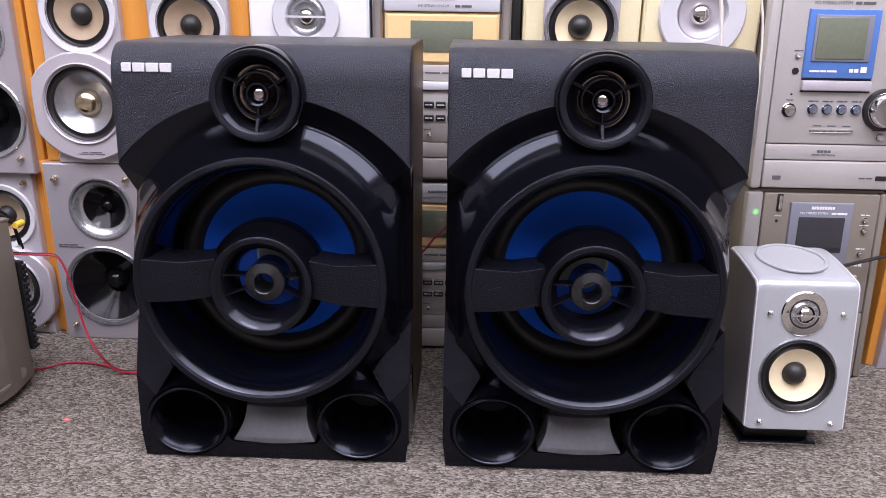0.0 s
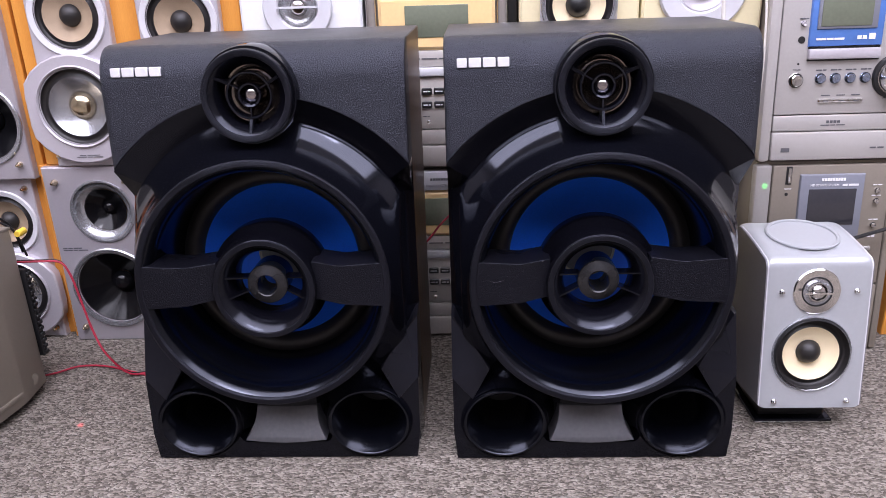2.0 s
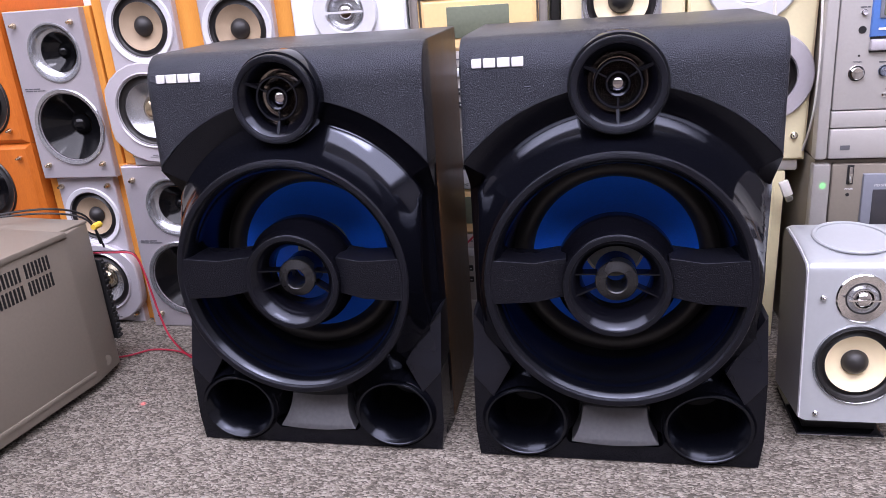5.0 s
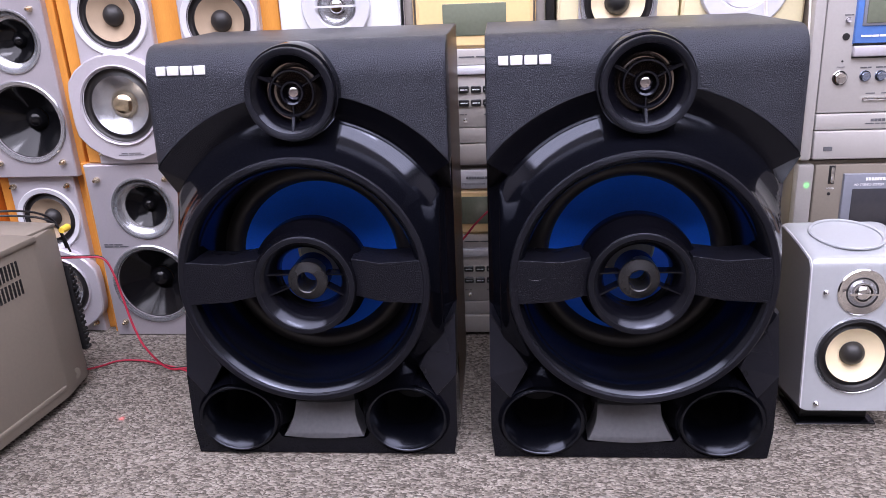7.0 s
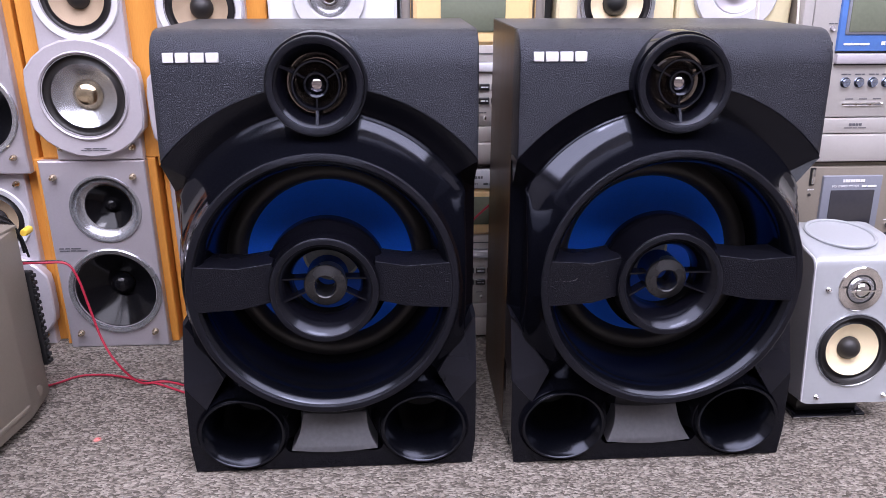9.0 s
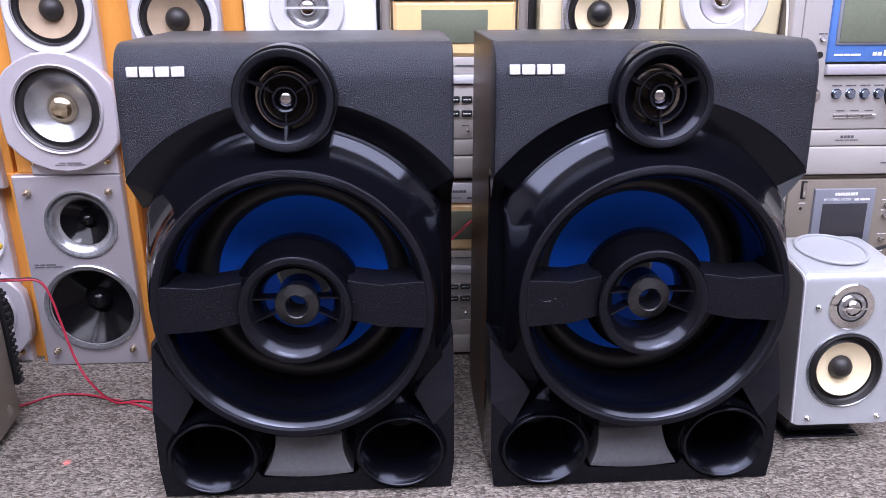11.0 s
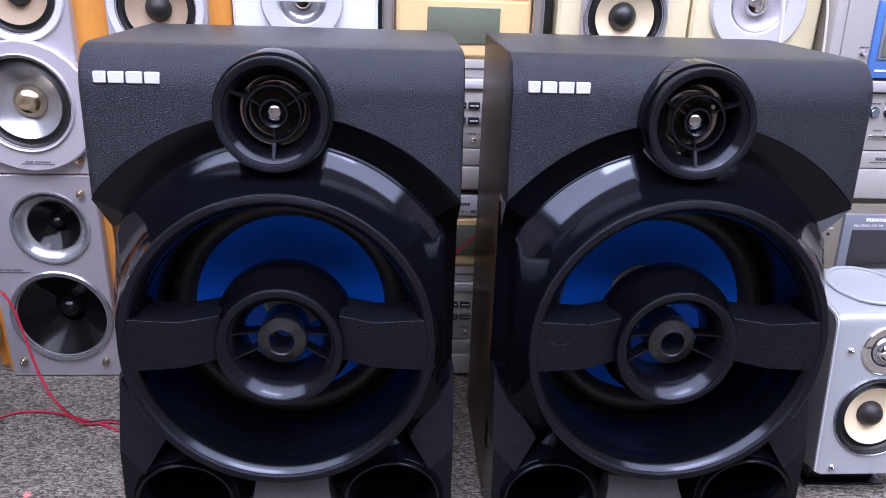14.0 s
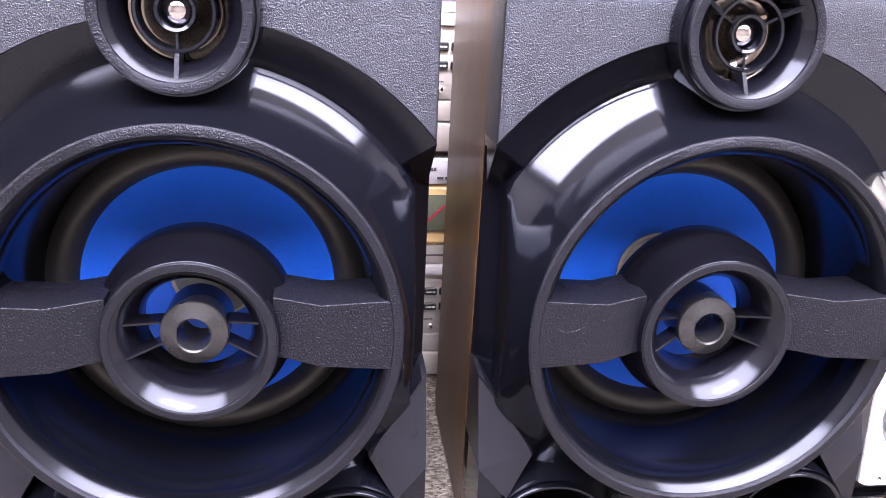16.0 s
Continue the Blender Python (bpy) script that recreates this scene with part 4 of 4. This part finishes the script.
    part("knob_ring", lathe([(0.0250, -0.0005), (0.0250, 0.0016), (0.0236, 0.0042), (0.0204, 0.0050)], 0.1475, 0.0980, -0.003, n=48), M_BLACK, vol)
    knob_button(fp, 0.1520, -0.003, 0.1350, 0.0042, M_SILVER2)
    knob_button(fp, 0.1480, -0.003, 0.0655, 0.0038, M_SILVER2)
    bars(0.138, 0.156, -0.0032, 0.0735, 0.0014, (2, 2), M_INK, fp)
    return top


M_BLUEKEY = material("blue_chrome_key", (0.38, 0.44, 0.58), 0.16, metal=0.9, vary=0.1)
lean_back(upper_deck((0.4015, 0.9480, 0.2465)))


def lower_deck(place):
    top = thing("stereo_deck", "warm grey stereo deck with dark display window", "stereo", place)
    part("chassis", box(0.004, 0.1705, 0.006, 0.28, 0.0, 0.2455, 0.002), M_DECK2, top)
    part("side_pillar", box(0.0, 0.0200, -0.004, 0.012, 0.001, 0.2430, 0.004), M_DECK3, top)
    part("side_pillar", box(0.1625, 0.1725, -0.004, 0.012, 0.001, 0.2430, 0.004), M_DECK2, top)
    fp = part("face_plate", box(0.0210, 0.1618, -0.003, 0.007, 0.090, 0.2420, 0.002), M_DECK2, top, "warm grey face plate")
    part("tray_door", box(0.0210, 0.1618, -0.005, 0.007, 0.0020, 0.0890, 0.0025), M_DECK2, top)
    fr = part("display_frame", prism([(0.0532, 0.1525), (0.1300, 0.1525), (0.1300, 0.2312), (0.0532, 0.2312)], -0.007, 0.0, 0.003), M_GREYFRAME, fp, "blue-grey display frame")
    part("display", box(0.0640, 0.1205, -0.0078, -0.005, 0.1685, 0.2135, 0.0008), M_DARKLCD, fr, "dark display window")
    bars(0.0780, 0.1060, -0.0072, 0.2252, 0.0036, (1, 1, 1, 1, 1, 1, 1, 1, 1), M_INKW, fr)
    lettering("MD STEREO SYSTEM", 0.0038, M_INKW, fr, 0.0820, -0.0072, 0.2183)
    bars(0.103, 0.122, -0.0072, 0.2183, 0.0024, (1, 2), M_INKW, fr)
    part("power_slide", box(0.0382, 0.0418, -0.007, 0.0, 0.2210, 0.2395, 0.001), M_CHROME, fp)
    part("slide_slot", box(0.0365, 0.0435, -0.0035, 0.0, 0.2190, 0.2410), M_BLACK, fp)
    part("sensor", lathe([(0.0020, 0.0), (0.0020, 0.0006), (0, 0.0008)], 0.0388, 0.2070, -0.003, n=16), M_BLACK, fp)
    lettering("POWER", 0.0025, M_INKW, fp, 0.0400, -0.0032, 0.2135)
    for z in (0.2100, 0.1970, 0.1670):
        knob_button(fp, 0.1465, -0.003, z, 0.0028, M_CHROME)
        bars(0.141, 0.152, -0.0032, z + 0.0065, 0.0012, (1, 1), M_INKW, fp)
    bars(0.137, 0.151, -0.0032, 0.1530, 0.0042, (1, 1, 1), M_INKW, fp)
    part("disc_flap", box(0.0532, 0.1230, -0.0060, 0.0, 0.1270, 0.1440, 0.003), M_DECK3, fp, "silver disc flap")
    part("eject_key", box(0.1370, 0.1480, -0.0050, 0.0, 0.1330, 0.1395, 0.0015, 1), M_DECK3, fp)
    return top


lean_back(lower_deck((0.4015, 0.9480, 0.0)))

# ---- small silver speaker on the carpet ----


def small_speaker(place, turn):
    top = thing("small_speaker", "small silver satellite speaker with cream cone on black foot", "loudspeaker", place, turn)
    w, WX = 0.0535, -0.0025
    # side outline: upright front, sloping rounded top, upright back
    prof = [(0.0, 0.016), (0.0, 0.1655), (0.0, 0.1690)]
    for k in range(1, 7):
        a = radians(14 * k)
        prof.append((0.012 * (1 - math.cos(a)), 0.169 + 0.012 * math.sin(a)))
    prof += [(0.030, 0.1870), (0.060, 0.1945), (0.082, 0.1985), (0.090, 0.1975), (0.095, 0.192), (0.095, 0.016)]

    def shell(slices, open_front=False):
        """The side outline swept across x, drawn in at each slice by its share."""
        bm = bmesh.new()
        cy, cz = 0.0475, 0.105
        cols = [[bm.verts.new((x, cy + (y - cy) * g, cz + (z - cz) * g)) for y, z in prof] for x, g in slices]
        n = len(prof)
        bm.faces.new(cols[0])
        bm.faces.new(cols[-1])
        for a, b in zip(cols, cols[1:]):
            for i in range(n):
                if i or not open_front:
                    bm.faces.new((a[i], a[(i + 1) % n], b[(i + 1) % n], b[i]))
        return bm

    part("body", shell([(-w + 0.010, 1.0), (w - 0.010, 1.0)], True), M_SMALL, top, "bright silver wrap-round body")
    part("front_face", holed(rect(-w + 0.010, w - 0.010, 0.016, 0.1655), [(WX, 0.0765, 0.0370), (WX, 0.1440, 0.0145)], 0.0, 0.006, 0.0, False), M_SMALL, top, "satin silver front face")
    for s in (-1, 1):
        part("edge_band", shell([(s * (w - 0.010), 1.000), (s * (w - 0.0075), 0.998), (s * (w - 0.005), 0.992), (s * (w - 0.003), 0.983), (s * (w - 0.002), 0.972)]), M_SMALL, top, "rounded silver edge band", 50)
        part("edge_line", shell([(s * (w - 0.0032), 0.978), (s * (w - 0.0012), 0.974)]), M_WHITEP, top, "pale line along the edge")
        part("side_panel", shell([(s * (w - 0.0022), 0.962), (s * w, 0.960)]), M_GREYSIDE, top, "dark grey side panel")
    part("woofer_ring", lathe([(0.0408, -0.0005), (0.0408, 0.001), (0.0400, 0.0022), (0.0380, 0.0008)], WX, 0.0765, 0, n=56), M_ALU, top, "polished ring round the woofer")
    driver(top, WX, -0.0012, 0.0765, 0.0372, M_CREAM, M_RUBBER, M_BLACK, cap=0.335, ring=1.03, depth=0.26)
    tw = part("tweeter_ring", lathe([(0.0240, -0.001), (0.0240, 0.0012), (0.0228, 0.0022), (0.0150, 0.0016)] + arc(0.0148, 0.0012, 0.0085, -0.006, 0.001, 4), WX, 0.1440, 0, n=48), M_CHROME, top, "chrome tweeter ring")
    part("tweeter_dome", lathe(arc(0.0088, 0.0, 0, 0.0075, -0.0025, 6), WX, 0.1440, 0, n=24), M_CHROME, tw)
    part("tweeter_dish", lathe([(0.0150, 0.0016), (0.0086, 0.0002)], WX, 0.1440, 0, n=32), M_ALU, tw)
    part("guard_bar", box(WX - 0.0150, WX + 0.0150, -0.0100, -0.0080, 0.1432, 0.1450), M_CHROME, tw)
    part("dark_groove", lathe([(0.0158, 0.0018), (0.0154, 0.0024), (0.0144, 0.0022), (0.0140, 0.0014)], WX, 0.1440, 0, n=40), M_BLACK, tw)
    part("dome_collar", lathe([(0.0100, 0.0004), (0.0098, 0.0040), (0.0088, 0.0042), (0.0086, 0.0008)], WX, 0.1440, 0, n=32), M_CHROME, tw)
    for x in (-0.0373, 0.0373):
        screw(top, x, 0.0, 0.1440, 0.0030, M_CHROME)
        screw(top, x, 0.0, 0.0240, 0.0030, M_CHROME)
    ring = part("top_ring", lathe([(0.0370, -0.0005), (0.0370, 0.0012), (0.0355, 0.0020), (0.0335, 0.0012), (0.0330, -0.0003), (0.0, -0.0002)], 0, 0, 0, n=56), M_SMALL, top, "round raised ring on the top")
    ring.matrix_basis = Matrix.Translation((0.0, 0.0500, 0.1925)) @ Matrix.Rotation(radians(-90 + 13), 4, "X") @ Matrix.Diagonal((1, 1, 1, 1))
    tilt = Matrix.Translation((0.0, 0.0, 0.0150)) @ Matrix.Rotation(radians(-7.2), 4, "X")
    for ob in top.children_recursive:
        if ob is ring:
            ob.matrix_basis = tilt @ ob.matrix_basis
        else:
            ob.data.transform(tilt)
    foot = part("foot", box(-0.047, 0.036, 0.0195, 0.112, 0.0, 0.005, 0.0018), M_GLOSS, top, "glossy black foot plate")
    part("foot_block", box(-0.040, 0.030, 0.030, 0.105, 0.0048, 0.0180, 0.001), M_BLACK, foot)
    part("foot_edge", box(-0.0470, 0.0360, 0.0189, 0.0197, 0.0012, 0.0030), M_CHROME, foot)
    return top


M_SMALL = material("bright_silver_paint", (0.42, 0.437, 0.46), 0.30, metal=0.25, vary=0.03, bump=0.02, bump_scale=1500)
small_speaker((0.4088, 0.7595, 0.0), 0.0)

# ---- amplifier at the side ----


def amplifier(place, turn):
    """A taupe steel amplifier, seen from its vented side; local x runs along that side towards the viewer."""
    top = thing("amplifier", "taupe steel amplifier with vented side standing on carpet", "amplifier", place, turn)
    L, D, H = 0.330, 0.300, 0.2135
    cv = bmesh.new()
    plan = ((-D, -L), (0.0, -L), (0.0, -0.052), (-0.012, -0.002), (-0.016, 0.0), (-D, 0.0))
    low = [cv.verts.new((x, y, 0.012)) for x, y in plan]
    high = [cv.verts.new((x, y, H)) for x, y in plan]
    cv.faces.new(low)
    cv.faces.new(high)
    for i in range(6):
        cv.faces.new((low[i], low[(i + 1) % 6], high[(i + 1) % 6], high[i]))
    bmesh.ops.recalc_face_normals(cv, faces=cv.faces)
    bmesh.ops.bevel(cv, geom=[e for e in cv.edges], offset=0.003, segments=2, profile=0.5, affect="EDGES")
    part("side_cover", cv, M_AMP, top, "taupe painted steel cover")
    part("lid", box(-D - 0.001, 0.0025, -L, -0.048, H - 0.004, H + 0.0035, 0.002), M_AMP, top, "folded taupe steel lid")
    part("lid_step", box(-D, -0.010, -0.050, -0.002, H - 0.001, H + 0.0028, 0.0012), M_AMP, top)
    part("chassis", box(-D + 0.004, -0.022, -L + 0.002, 0.006, 0.006, 0.190, 0.002), M_BLACK, top, "black rear chassis")
    part("groove", box(-0.002, 0.0018, -L + 0.01, -0.055, 0.0240, 0.0300, 0.0015), M_AMP, top, "pressed rib along the side")
    part("foot", lathe([(0.012, 0), (0.012, 0.004), (0, 0.004)], -0.03, 0.006, -0.04, n=16), M_BLACK, top)
    part("side_screw", lathe([(0.0075, 0.0), (0.0070, 0.0014), (0.0050, 0.0018), (0, 0.0010)], 0, 0, 0, n=20), M_AMP, top).matrix_basis = Matrix.Translation((-0.0068, -0.028, 0.030)) @ Matrix.Rotation(radians(90), 4, "Z")
    for row, z in enumerate((0.1910, 0.1695)):
        for k in range(28):
            y = -0.082 - 0.0052 * k - 0.005 * (k // 7)
            part("vent_slot", box(-0.0006, 0.0006, y - 0.0014, y + 0.0014, z - 0.0085, z + 0.0085), M_BLACK, top)
    for k in range(10):
        y = -0.12 - 0.012 * k
        part("lid_vent", box(-0.070, -0.026, y - 0.0022, y + 0.0022, H + 0.003, H + 0.0042), M_BLACK, top)
    strip = part("terminal_strip", box(-0.030, -0.011, 0.003, 0.011, 0.045, 0.160, 0.002), M_BLACK, top, "black ribbed terminal strip")
    for k in range(14):
        z = 0.050 + 0.008 * k
        part("rib", box(-0.0115, -0.0085, 0.004, 0.0105, z - 0.0022, z + 0.0022, 0.0006, 1), M_BLACK, strip)
    return top


amplifier((-0.4645, 0.8650, 0.0), -8.6)

# ---- cables ----


def cable(name, label, points, radius, mat, category="cable"):
    ob = part(name, tube(points, radius), mat)
    return tagged(ob, label, category)


HANGING = [(-0.493, 0.885, 0.1642), (-0.475, 0.900, 0.1589), (-0.451, 0.905, 0.1556), (-0.441, 0.905, 0.1381), (-0.433, 0.902, 0.1041), (-0.422, 0.895, 0.0651), (-0.405, 0.885, 0.0376), (-0.385, 0.893, 0.0060), (-0.352, 0.899, 0.0022), (-0.260, 0.862, 0.0022), (-0.200, 0.945, 0.0022)]
cable("red_cable", "thin red speaker cable hanging to the carpet", HANGING, 0.0014, M_RED)
cable("black_cable", "thin black speaker cable beside the red one", [(x - 0.0012, y + 0.0015, z + 0.0014) for x, y, z in HANGING], 0.0009, M_WIREB)
cable("red_cable", "thin red speaker cable lying on the carpet", [(-0.500, 0.875, 0.0120), (-0.488, 0.903, 0.0022), (-0.466, 0.920, 0.0022), (-0.432, 0.920, 0.0022), (-0.397, 0.908, 0.0022), (-0.367, 0.896, 0.0022), (-0.262, 0.850, 0.0022), (-0.205, 0.950, 0.0022)], 0.0013, M_RED)
cable("red_cable", "thin red cable hanging behind the large speakers", [(-0.060, 0.985, 0.115), (-0.010, 0.982, 0.140), (0.018, 0.980, 0.172), (0.050, 0.982, 0.200), (0.080, 0.985, 0.215)], 0.0014, M_RED)
cable("white_cable", "white cable hanging beside the cream speaker", [(0.372, 0.985, 0.56), (0.385, 0.980, 0.50), (0.396, 0.976, 0.44), (0.400, 0.974, 0.38), (0.4010, 0.974, 0.33), (0.4005, 0.980, 0.29), (0.3990, 1.000, 0.25)], 0.0013, M_WIREW)
cable("white_cable", "white cable across the pale ring tweeter", [(0.335, 0.985, 0.56), (0.340, 0.980, 0.49), (0.347, 0.978, 0.455), (0.352, 0.978, 0.40)], 0.0022, M_WIREW)
cable("black_cable", "black cable behind the small silver speaker", [(0.440, 0.930, 0.135), (0.480, 0.920, 0.150), (0.520, 0.930, 0.160), (0.580, 0.945, 0.170)], 0.0024, M_WIREB)
cable("black_cable", "thin black cable lying over the amplifier", [(-0.494, 0.905, 0.170), (-0.497, 0.893, 0.212), (-0.520, 0.860, 0.2330), (-0.570, 0.820, 0.2370), (-0.640, 0.780, 0.2260), (-0.720, 0.760, 0.2190)], 0.0014, M_WIREB)
cable("black_cable", "thin black cable lying over the amplifier", [(-0.490, 0.905, 0.165), (-0.494, 0.890, 0.208), (-0.530, 0.870, 0.2240), (-0.590, 0.840, 0.2280), (-0.650, 0.810, 0.2210), (-0.720, 0.800, 0.2190)], 0.0014, M_WIREB)
plug = thing("yellow_plug", "small yellow plug at the back of the amplifier", "plug", (-0.4740, 0.8780, 0.2040))
part("sleeve", lathe([(0.0, 0.006), (0.0035, 0.006), (0.0042, 0.002), (0.0042, -0.008), (0.0, -0.008)], 0, 0, 0, n=16), M_YELLOW, plug)
